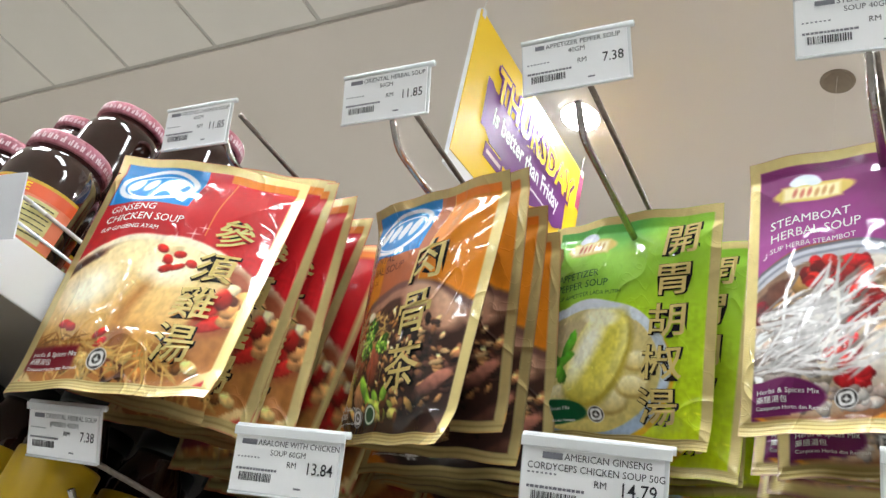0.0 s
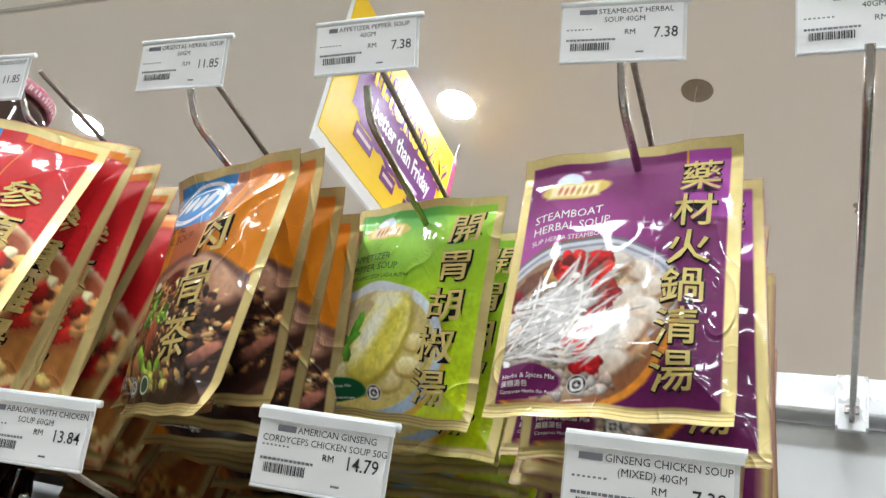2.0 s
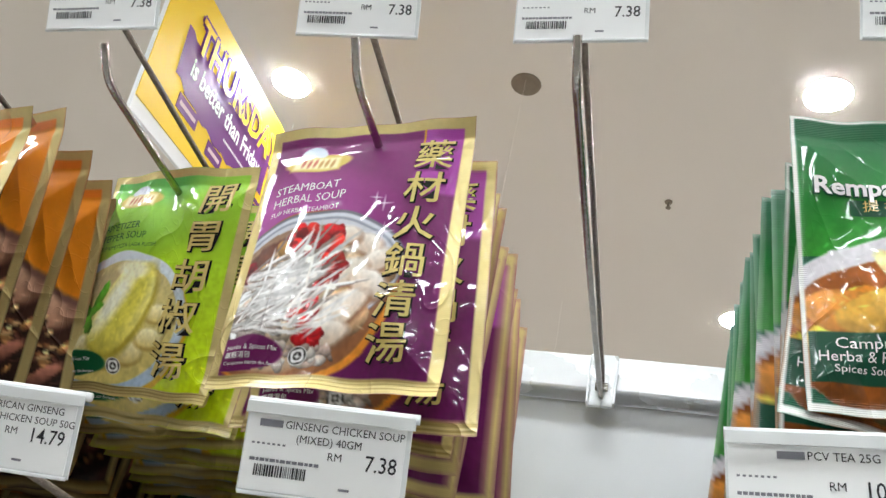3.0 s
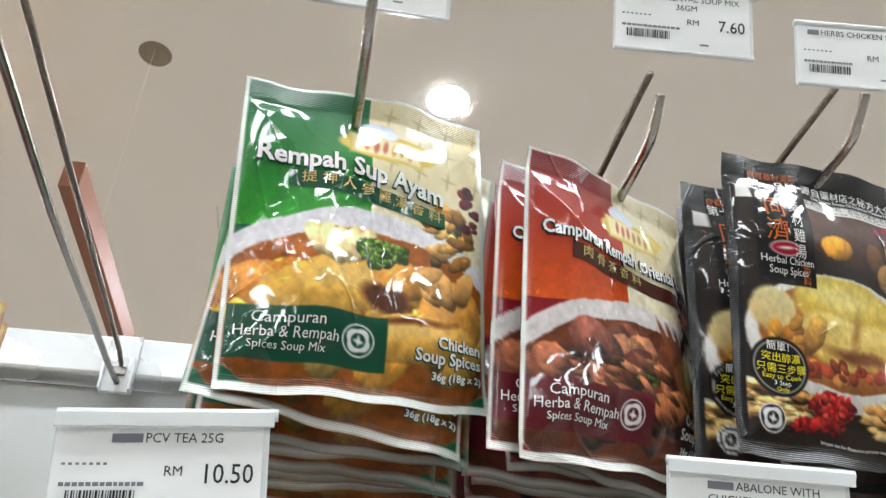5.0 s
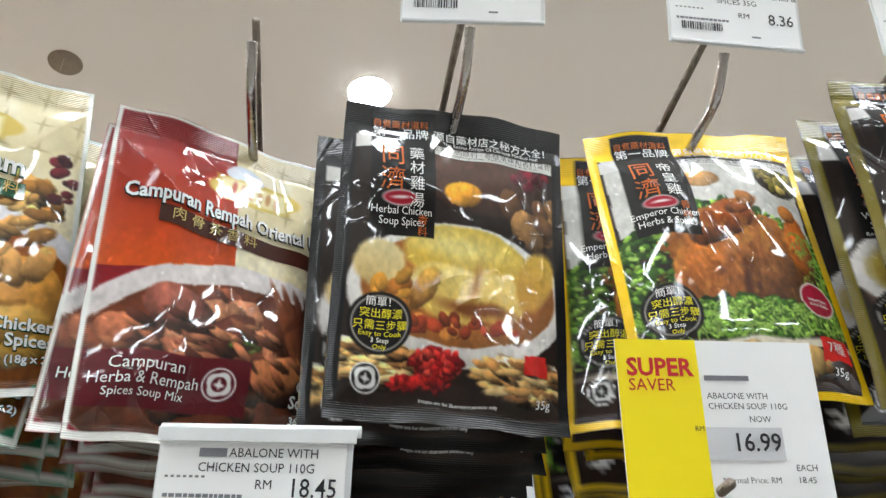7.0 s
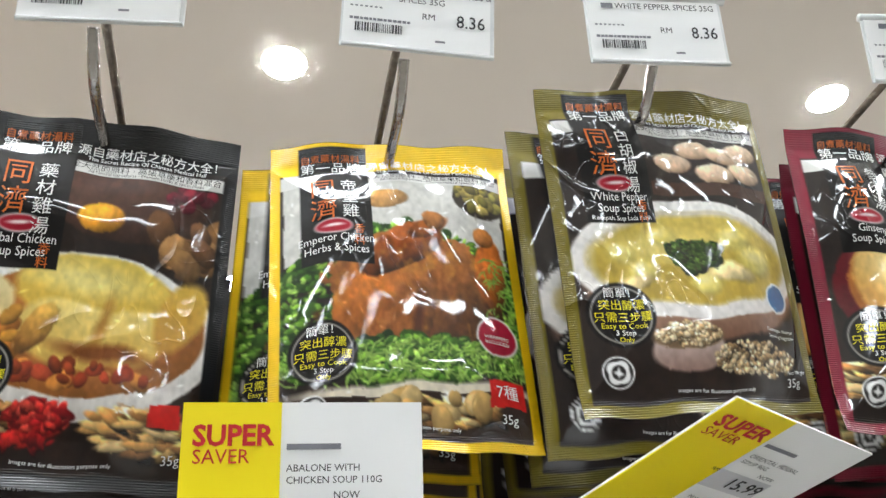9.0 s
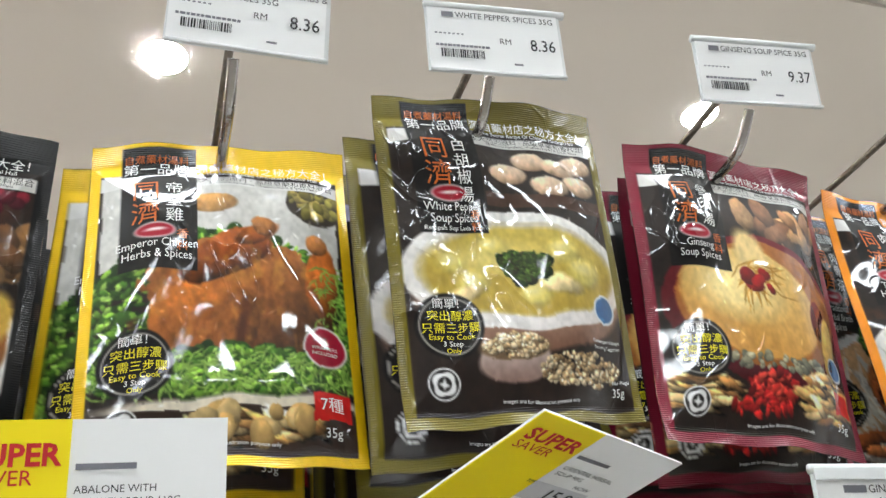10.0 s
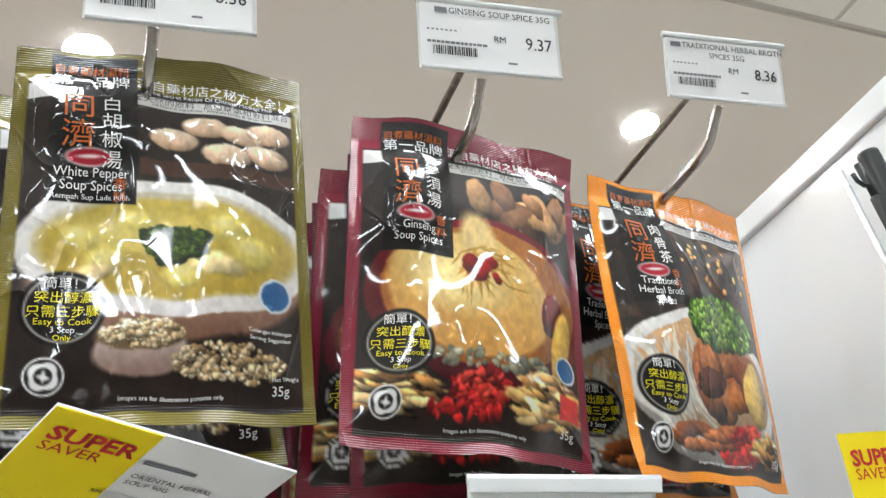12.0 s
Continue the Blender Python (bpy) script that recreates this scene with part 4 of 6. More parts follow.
def art_root(a):
    A = herb_base(a, (120, 20, 44))
    A.scatter(24, 0.72, 0.35, 0.22, 0.07, 0.035, [(140, 100, 70), (170, 130, 90), (110, 76, 54)], 2.0)
    A.ell(0.53, 0.78, 0.47, 0.34, (110, 18, 28), c2=(70, 12, 20))
    A.ell(0.53, 0.76, 0.42, 0.29, (160, 96, 40), shade=0.2)
    A.ell(0.47, 0.76, 0.34, 0.25, (232, 194, 116), 0.2, c2=(196, 140, 66), soft=0.015)
    A.ell(0.4, 0.7, 0.2, 0.12, (246, 220, 150), 0.2, soft=0.1)
    A.ell(0.5, 0.54, 0.07, 0.13, (230, 200, 136), -0.3, soft=0.03)
    A.strands(34, 0.53, 0.62, 0.06, 0.05, 0.11, (206, 146, 56), 0.004)
    A.scatter(6, 0.52, 0.66, 0.08, 0.05, 0.03, [(130, 24, 24)], 1.3)
    A.ell(0.82, 0.8, 0.055, 0.09, (90, 24, 24), 0.2, shade=0.8)
    A.ell(0.86, 0.92, 0.05, 0.16, (206, 166, 80), 0.25, shade=0.7)
    A.scatter(60, 0.55, 1.02, 0.26, 0.035, 0.014, [(90, 90, 76), (130, 126, 104)], 1.2)
    roots(A, 34, 0.16, 1.16, 0.18, 0.07)
    goji(A, 0.5, 1.14)
    roots(A, 44, 0.8, 1.14, 0.17, 0.09)
    A.rect(0.84, 1.1, 0.94, 1.19, (206, 34, 30))
    A.ell(0.88, 1.0, 0.05, 0.05, (46, 100, 150))
    A.ring(0.88, 1.0, 0.05, 0.05, 0.008, (220, 226, 232))
    return herb_end(A, (126, 22, 46), 0.045)


def art_broth(a):
    A = herb_base(a, (240, 140, 20))
    A.put((soft_noise(14, 41) - 0.4) * 1.6 * (A.Y > 0.22) * (A.Y < 0.7), (120, 70, 36))
    A.scatter(24, 0.66, 0.38, 0.28, 0.12, 0.012, [(220, 170, 90), (190, 130, 60)], 1.2)
    A.bowl(0.5, 0.92, 0.5, 0.3, (190, 150, 110), depth=0.08)
    A.strands(60, 0.22, 0.84, 0.16, 0.12, 0.24, (234, 228, 214), 0.008, 1.0)
    A.scatter(26, 0.62, 0.9, 0.2, 0.16, 0.06, [(120, 64, 36), (150, 90, 50), (90, 46, 28)], 1.6, 0.8)
    A.ell(0.8, 0.95, 0.08, 0.16, (206, 170, 90), 0.3, shade=0.5)
    A.leaves(170, 0.64, 0.66, 0.26, 0.11, 0.026, 1.05)
    A.scatter(14, 0.42, 1.18, 0.2, 0.05, 0.022, [(140, 76, 40), (166, 96, 54)], 3.0, 0.8, 0.2)
    goji(A, 0.68, 1.18, 0.8)
    roots(A, 24, 0.85, 1.2, 0.1, 0.06)
    return herb_end(A, (242, 146, 22), 0.045)


# ---- packets ----
class Pouch:
    """The shape of a filled film pouch: x across, z down from the top edge, the face towards -y."""

    def __init__(self, w, h, seed, thick=0.009, curl=0.0, lip=0.0, twist=0.0, ribbed=1.0):
        self.ribbed = ribbed
        self.w, self.h, self.seed, self.thick, self.curl, self.lip, self.twist = w, h, seed, thick, curl, lip, twist
        r = np.random.RandomState(seed)
        self.waves = [(r.rand() * 9 + 3, r.rand() * 7 + 2, r.rand() * 6.3, (0.4 + r.rand()) * 0.0007) for _ in range(5)]
        self.shift = r.rand(3) * 40

    def at(self, u, v, lift=0.0):
        seal = np.clip(np.minimum(np.minimum(u, 1 - u) / 0.3, np.minimum((v - 0.07) / 0.25, (0.97 - v) / 0.22)), 0, 1)
        fill = np.sin(seal * math.pi / 2) ** 1.2
        y = -self.thick * fill
        for a, b, p, k in self.waves:
            y = y + k * np.sin(a * u + b * v + p) * (0.4 + fill)
        y = y + 0.0022 * np.sin(7.5 * u + self.seed) * np.clip((0.12 - v) / 0.12, 0, 1) + 0.0026 * np.sin(9 * u + 2 * self.seed) * np.clip((v - 0.88) / 0.12, 0, 1)
        y = y - self.lip * np.clip((v - 0.85) / 0.15, 0, 1) ** 2 - self.lip * 0.6 * np.clip((0.08 - v) / 0.08, 0, 1)
        y = y + self.curl * (2 * u - 1) ** 2 + self.twist * (2 * u - 1) * (v - 0.3)
        x = (u - 0.5) * self.w * (1 - 0.05 * fill * np.sin(np.clip(v, 0, 1) * math.pi) * 0.8)
        z = -v * self.h + 0.0006 * np.sin(u * 21 + self.seed)
        return np.stack([x, y - lift, z], -1)


def attach(me, verts, pouch):
    fold = me.attributes.new("fold", "FLOAT_VECTOR", "POINT")
    fold.data.foreach_set("vector", (verts + pouch.shift).ravel())


def grid_mesh(name, pouch, nu, nv, colors=None, rear=False):
    u, v = np.meshgrid(np.linspace(0, 1, nu), np.linspace(0, 1, nv))
    P = pouch.at(u, v)
    if rear:
        flat = pouch.curl * (2 * u - 1) ** 2 + pouch.twist * (2 * u - 1) * (v - 0.3)
        inner = np.minimum(np.minimum(u, 1 - u), np.minimum(v, 1 - v)) > 1e-6
        P[..., 1] = np.where(inner, P[..., 1] + np.maximum(0.0009, 2 * (flat - P[..., 1])), P[..., 1] + 0.0002)
    P = P.reshape(-1, 3)
    i = (np.arange(nv - 1)[:, None] * nu + np.arange(nu - 1)[None]).ravel()
    F = np.stack([i, i + nu, i + nu + 1, i + 1], 1) if not rear else np.stack([i, i + 1, i + nu + 1, i + nu], 1)
    me = bpy.data.meshes.new(name)
    me.vertices.add(len(P))
    me.vertices.foreach_set("co", P.ravel())
    me.loops.add(F.size)
    me.loops.foreach_set("vertex_index", F.ravel().astype(np.int32))
    me.polygons.add(len(F))
    me.polygons.foreach_set("loop_start", (np.arange(len(F)) * 4).astype(np.int32))
    me.update(calc_edges=True)
    me.polygons.foreach_set("use_smooth", np.ones(len(F), bool))
    if colors is not None:
        at = me.color_attributes.new("print", "FLOAT_COLOR", "POINT")
        jj = np.clip(np.round(v * (GH - 1)), 0, GH - 1).astype(int)
        ii = np.clip(np.round(u * (GW - 1)), 0, GW - 1).astype(int)
        c = np.ones((nv, nu, 4))
        c[:] = colors[jj, ii]
        at.data.foreach_set("color", c.ravel())
    sl = me.attributes.new("seal", "FLOAT", "POINT")
    edge = np.maximum(np.clip((0.075 - v) / 0.01, 0, 1), np.clip((v - 0.95) / 0.01, 0, 1))
    sl.data.foreach_set("value", np.maximum(edge, np.clip((0.035 - np.minimum(u, 1 - u)) / 0.01, 0, 1) * 0.6).ravel() * pouch.ribbed)
    attach(me, P, pouch)
    return me


TEXTS = {}


def glyphs(body, fat=0.0, align="LEFT"):
    """Outline of a text as flat vertices and faces, one unit high."""
    key = (body, fat, align)
    if key not in TEXTS:
        cu = bpy.data.curves.new("lettering", "FONT")
        cu.body, cu.align_x, cu.offset, cu.resolution_u = body, align, fat, 2
        ob = bpy.data.objects.new("lettering", cu)
        scene.collection.objects.link(ob)
        bpy.context.view_layer.update()
        ev = ob.evaluated_get(bpy.context.evaluated_depsgraph_get())
        me = ev.to_mesh()
        V = np.array([v.co[:2] for v in me.vertices]).reshape(-1, 2)
        F = [tuple(p.vertices) for p in me.polygons]
        ev.to_mesh_clear()
        bpy.data.objects.remove(ob)
        bpy.data.curves.remove(cu)
        TEXTS[key] = (V, F)
    return TEXTS[key]


def lay_text(lines, fat=0.0):
    """Joins text pieces (body, x, y, size, align, squeeze, slope) into one set of flat vertices; y runs down."""
    VV, FF, n = [], [], 0
    for body, x, y, size, align, sq, slope in lines:
        V, F = glyphs(body, fat, align)
        if not len(V):
            continue
        X, Y = V[:, 0] * size * sq, V[:, 1] * size
        VV.append(np.stack([x + X, y - Y + X * slope], 1))
        FF += [tuple(i + n for i in f) for f in F]
        n += len(V)
    return (np.concatenate(VV) if VV else np.zeros((0, 2))), FF


def wrapped_text(name, lines, pouch, material, parent, lift, fat=0.0, label=""):
    V, F = lay_text(lines, fat)
    P = pouch.at(V[:, 0], V[:, 1] / 1.36, lift)
    me = bpy.data.meshes.new(name)
    me.from_pydata(P.tolist(), [], F)
    attach(me, P, pouch)
    return part(name, me, material, parent, label)


def T(body, x, y, size, align="LEFT", sq=1.0, slope=0.0):
    return (body, x, y, size, align, sq, slope)


def column(chars, x, y, size, step, sq=1.0, lean=0.0):
    return [T(c, x + lean * i, y + step * i, size, "CENTER", sq) for i, c in enumerate(chars)]


INK = {k: film("film_" + k, rgb(*c)) for k, c in dict(white=(238, 238, 236), black=(16, 13, 12), gold=(208, 184, 112), green=(10, 78, 48), yellow=(240, 226, 40), orange=(208, 104, 40), red=(190, 24, 34), grey=(150, 146, 140), brown=(70, 30, 20)).items()}


def herb_words(name_col, title, extra):
    x = 0.31
    return [("hall_lettering", [T("自煮藥材湯料", 0.245, 0.098, 0.042, "CENTER", 0.98)], "orange", 0, None),
            ("slogan_lettering", [T("第一品牌", 0.245, 0.155, 0.064, "CENTER", 0.98), T("源自藥材店之秘方大全！", 0.67, 0.142, 0.052, "CENTER", 0.98)] + column(name_col, x, 0.27, 0.07, 0.075), "white", 0, None),
            ("emblem_character", column("同濟", 0.205, 0.3, 0.115, 0.12, 0.95) + column("香料", 0.34, 0.27 + 0.075 * len(name_col), 0.045, 0.05), "orange", 0, None),
            ("secret_lettering", [T("The Secret Recipe Of Chinese Medical Hall", 0.655, 0.168, 0.026, "CENTER", 0.98)], "white", 0, None),
            ("recipe_lettering", [T("全天然的原料 · 高級草藥和香料混合", 0.66, 0.206, 0.034, "CENTER", 1.05), T("All Natural Ingredients - Premium Herbs & Spices Mixes", 0.66, 0.222, 0.019, "CENTER")], "black", 0, None),
            ("title_lettering", [T(t, 0.25, 0.535 + 0.047 * i, 0.05, "CENTER", 0.82) for i, t in enumerate(title)] + extra, "white", 0, None),
            ("step_lettering", [T("突出醇濃", 0.19, 0.965, 0.042, "CENTER"), T("只需三步驟", 0.19, 1.012, 0.042, "CENTER"), T("Easy to Cook", 0.19, 1.04, 0.03, "CENTER"), T("Only", 0.19, 1.09, 0.026, "CENTER")], "yellow", 0, None),
            ("step_lettering", [T("簡單！", 0.19, 0.918, 0.042, "CENTER"), T("3 Step", 0.19, 1.065, 0.028, "CENTER"), T("35g", 0.84, 1.26, 0.045, "LEFT"), T("Images are for illustration purpose only", 0.52, 1.285, 0.02, "CENTER")], "white", 0, None)]


def spice_words(title, strip, lead, box, tail):
    return [("strip", None, box, 0, (0.18, 0.43, 0.82, 0.505, 0.12)),
            ("title_lettering", [T(title, 0.06, 0.4, 0.115 if len(title) < 20 else 0.088, "LEFT", 0.86 if len(title) < 20 else 0.72, 0.1)], "white", 0.06, "green" if box == "green" else "black"),
            ("strip_character", [T(c, 0.25 + 0.075 * i, 0.486 + 0.0092 * i, 0.058, "CENTER") for i, c in enumerate(strip)], "gold", 0, None),
            ("panel_lettering", [T("Campuran", 0.22, 1.1, 0.066, "CENTER", 0.9), T("Herba & Rempah", 0.22, 1.155, 0.062, "CENTER", 0.82), T("Spices Soup Mix", 0.22, 1.2, 0.045, "CENTER", 0.9)], "white", 0, None),
            ("name_lettering", [T(lead, 0.97, 1.12, 0.066, "RIGHT", 0.9), T(tail, 0.97, 1.18, 0.066, "RIGHT", 0.9), T("36g (18g x 2)", 0.97, 1.24, 0.04, "RIGHT")], "white", 0.065, "green" if box == "green" else "brown")]


def soup_words(col, title, size, x, y, sub, ink, step, blob, ys):
    return [("chinese_character", [c[:6] + (-0.06,) for c in column(col, x, y, size, step, 0.98, -0.012)], "gold", 0.036, "black"),
            ("title_lettering", [T(t, 0.1, ys + 0.066 * i, 0.062, "LEFT", 0.95, -0.05) for i, t in enumerate(title)] + [T(sub, 0.1, ys + 0.066 * len(title) - 0.012, 0.036, "LEFT", 0.95, -0.05)], ink, 0, None),
            ("panel_lettering", [T("Herbs & Spices Mix", 0.07, 1.19, 0.03), T("藥膳湯包", 0.07, 1.225, 0.03), T("Campuran Herba dan Rempah", 0.07, 1.255, 0.022)], "white", 0, None)]


PRODUCTS = dict(
    S=(art_ginseng, soup_words("參須雞湯", ["GINSENG", "CHICKEN SOUP"], 0.19, 0.8, 0.54, "SUP GINSENG AYAM", "white", 0.215, 0, 0.4), "red and gold ginseng chicken soup packet", M_REAR_RED),
    O=(art_oriental, soup_words("肉骨茶", ["ORIENTAL", "HERBAL SOUP"], 0.24, 0.7, 0.55, "SUP HERBA", "brown", 0.27, 0, 0.41), "orange and gold oriental herbal soup packet", M_REAR_BROWN),
    G=(art_appetizer, soup_words("開胃胡椒湯", ["APPETIZER", "PEPPER SOUP"], 0.2, 0.82, 0.27, "SUP APPETIZER LADA PUTIH", "green", 0.237, 0, 0.4), "lime green appetizer pepper soup packet", M_REAR_GREEN),
    P=(art_steamboat, soup_words("藥材火鍋清湯", ["STEAMBOAT", "HERBAL SOUP"], 0.178, 0.84, 0.27, "SUP HERBA STEAMBOT", "white", 0.19, 0, 0.4), "purple steamboat herbal soup packet with gold edges", M_GOLD),
    A=(art_chicken_spice, spice_words("Rempah Sup Ayam", "提神人參雞湯香料", "Chicken", "green", "Soup Spices"), "green and cream chicken soup spice packet", M_REAR_DARK),
    R=(art_rib_spice, spice_words("Campuran Rempah Oriental Untuk Sup", "肉骨茶香料", "Oriental", "brown", "Soup Mix"), "dark red oriental soup spice packet", M_REAR_DARK),
    K=(art_herbal, herb_words("藥材雞湯", ["Herbal Chicken", "Soup Spices"], []), "black herbal chicken soup spice packet", M_REAR_DARK),
    Y=(art_emperor, herb_words("帝皇雞", ["Emperor Chicken", "Herbs & Spices"], [T("7種", 0.87, 1.17, 0.06, "CENTER"), T("WRAPPERS", 0.86, 0.935, 0.02, "CENTER"), T("INCLUDED", 0.86, 0.957, 0.02, "CENTER")]), "yellow emperor chicken spice packet", M_REAR_DARK),
    Q=(art_pepper, herb_words("白胡椒湯", ["White Pepper", "Soup Spices"], [T("Rempah Sup Lada Putih", 0.25, 0.615, 0.026, "CENTER"), T("Net Weight", 0.89, 1.215, 0.02, "CENTER"), T("Cadangan Hidangan", 0.84, 1.06, 0.02, "CENTER"), T("Serving Suggestion", 0.84, 1.085, 0.02, "CENTER")]), "olive white pepper soup spice packet", M_REAR_DARK),
    M=(art_root, herb_words("參須湯", ["Ginseng", "Soup Spices"], []), "maroon ginseng soup spice packet", M_REAR_DARK),
    T=(art_broth, herb_words("肉骨茶", ["Traditional", "Herbal Broth", "Spices"], []), "orange herbal broth spice packet", M_REAR_DARK))

PRINTS = {}


def packet(key, pouch, detail, label):
    """A packet with its printed face, rear film and lettering. detail: 2 near, 1 behind it, 0 deep in the row."""
    art, words, base, rear = PRODUCTS[key]
    ob = thing("soup_packet", label, "soup packet", group="soup packets on hooks")
    if key not in PRINTS:
        PRINTS[key] = art(1.36).finish()
    nu, nv = ((GW, GH), (96, 128), (40, 54))[2 - detail]
    face = part("printed_face", grid_mesh("printed_face", pouch, nu, nv, PRINTS[key]), M_FILM, ob)
    part("rear_film", grid_mesh("rear_film", pouch, 24, 30, None, True), rear, ob, "plain foil rear film")
    if detail:
        for name, lines, ink, fat, edge in words:
            if lines is None:
                x0, y0, x1, y1, slope = edge
                u, v = np.meshgrid(np.linspace(x0, x1, 32), np.linspace(0, 1, 7))
                vv = (y0 + (y1 - y0) * v + (u - x0) * slope) / 1.36
                P = pouch.at(u, vv, 0.0004).reshape(-1, 3)
                me = bpy.data.meshes.new(name)
                me.from_pydata(P.tolist(), [], [(j * 32 + i, j * 32 + i + 1, j * 32 + i + 33, j * 32 + i + 32) for j in range(6) for i in range(31)])
                attach(me, P, pouch)
                part(name, me, INK[ink], face, "coloured name strip")
                continue
            for line in lines:
                if edge:
                    wrapped_text("lettering_outline", [line], pouch, INK[edge], face, 0.0006, fat)
                wrapped_text(name, [line], pouch, INK[ink], face, 0.0017 if edge else 0.0009, 0.008 if name == "chinese_character" else 0.026 if edge else 0.0)
    return ob


# ---- peg hooks: one double-wire hook for each product ----
HOOKS = dict(S=-0.585, O=-0.425, G=-0.285, P=-0.119, E=0.005, A=0.174, R=0.327, K=0.43, Y=0.562, Q=0.679, M=0.827, T=0.96)
REACH = dict(O=-0.004, G=0.005, P=0.001, A=-0.01, R=0.03, K=0.01, Y=0.012, Q=0.002, T=-0.009)
LOW_HOOKS = [(-0.6, 1.625), (-0.405, 1.626), (-0.228, 1.638), (-0.072, 1.646), (0.12, 1.66), (0.345, 1.668), (0.515, 1.672), (0.678, 1.674), (0.832, 1.674), (1.0, 1.676)]


def peg_hook():
    ob = thing("peg_hook", "worn chrome double-wire peg hook with an upturned tip", "peg hook", group="peg hooks on the rail")
    r = RAIL_Y - 0.005
    part("upper_wire", tube([(0, -0.014, 0), (0, 0.1, 0), (0, 0.25, 0), (0, r - 0.02, 0), (0, r, -0.004)], 0.0021), M_RUSTY, ob, "", True)
    lo = ROD_Z - HOOK_Z
    bend = [(0, -0.0195, lo + 0.0155), (0, -0.019, lo + 0.015), (0, -0.011, lo + 0.008), (0, -0.006, lo + 0.004), (0, 0.0, lo + 0.0012), (0, 0.009, lo), (0, 0.15, lo), (0, r - 0.03, lo + 0.014), (0, r, lo + 0.018)]
    part("lower_wire", tube(bend, 0.0026, 12), M_CHROME, ob, "", True)
    bm = box(-0.013, r - 0.001, lo + 0.008, 0.013, r + 0.003, 0.024, 0.001)
    box(-0.013, r - 0.009, lo + 0.008, -0.011, r + 0.002, 0.0, 0.0005, bm)
    box(0.011, r - 0.009, lo + 0.008, 0.013, r + 0.002, 0.0, 0.0005, bm)
    part("bracket", bm, M_RAIL, ob, "pressed steel bracket")
    part("catch", box(-0.006, r - 0.006, lo + 0.022, 0.006, r - 0.002, lo + 0.03, 0.001), M_CHROME, ob)
    return ob


hook0 = peg_hook()
hook0.matrix_basis = pose(HOOKS["S"], -0.018, HOOK_Z)
for k, x in HOOKS.items():
    if k != "S":
        copy_thing(hook0, pose(x, REACH.get(k, 0.0), HOOK_Z, 0, 0, random.uniform(-0.4, 0.4)))
for x, z in LOW_HOOKS:
    copy_thing(hook0, pose(x, 0.055 if x == 0.345 else 0.042 if x == 0.12 else 0.026, z - 0.012))

# ---- packets ----
POSES = dict(  # top middle, tilt, roll, yaw, width, height; curl, lip, twist; row length and step
    S=((-0.5970, -0.0191, 1.8543), -7.0, -6.6, 24.2, 0.1586, 0.2154, 0.0036, 0.006, -0.0232, 15, 0.0245),
    O=((-0.4110, 0.0347, 1.8540), 11.0, 5.1, -20.5, 0.1570, 0.1880, 0.006, 0.007, -0.0133, 12, 0.029),
    G=((-0.2913, 0.1090, 1.8811), 15.8, 5.0, -13.5, 0.1468, 0.1667, 0.0042, 0.003, 0.0056, 14, 0.02),
    P=((-0.1271, 0.0530, 1.8780), 7.5, -1.6, -6.5, 0.1382, 0.1761, 0.0027, 0.004, 0.0033, 11, 0.024),
    A=((0.1809, 0.0481, 1.8831), 9.9, -4.9, 12.5, 0.1310, 0.1633, 0.0038, 0.003, 0.0015, 18, 0.0145),
    R=((0.3208, 0.0705, 1.8663), 9.0, -4.8, 27.4, 0.1267, 0.1618, 0.0052, 0.003, -0.0069, 15, 0.016),
    K=((0.4326, 0.0456, 1.8718), 12.8, 1.4, 5.7, 0.1171, 0.1650, 0.0021, 0.004, 0.0029, 8, 0.024),
    Y=((0.563, 0.047, 1.873), 3.0, -1.1, -2.6, 0.117, 0.158, 0.005, 0.002, 0.006, 9, 0.022),
    Q=((0.687, 0.005, 1.882), 10.7, -2.6, 1.4, 0.119, 0.161, 0.004, 0.003, 0.003, 10, 0.024),
    M=((0.8375, 0.0210, 1.8798), 7.4, 5.5, 0.9, 0.1210, 0.1682, 0.0063, 0.003, 0.0035, 14, 0.019),
    T=((0.9661, 0.0349, 1.8668), 8.6, 1.5, 10.2, 0.1160, 0.1645, 0.0036, 0.003, 0.0058, 8, 0.024))
THICK = dict(S=0.011, O=0.012, A=0.008, R=0.009)
CRAMPED = {}
LEAN = dict(A=6.0)  # how far the second packet swings out at its foot
STRAY = dict(A=0.012, P=0.009, R=-0.012, K=-0.012, G=0.012, T=-0.014, Q=-0.008, Y=-0.01)  # how far the next packets hang to one side
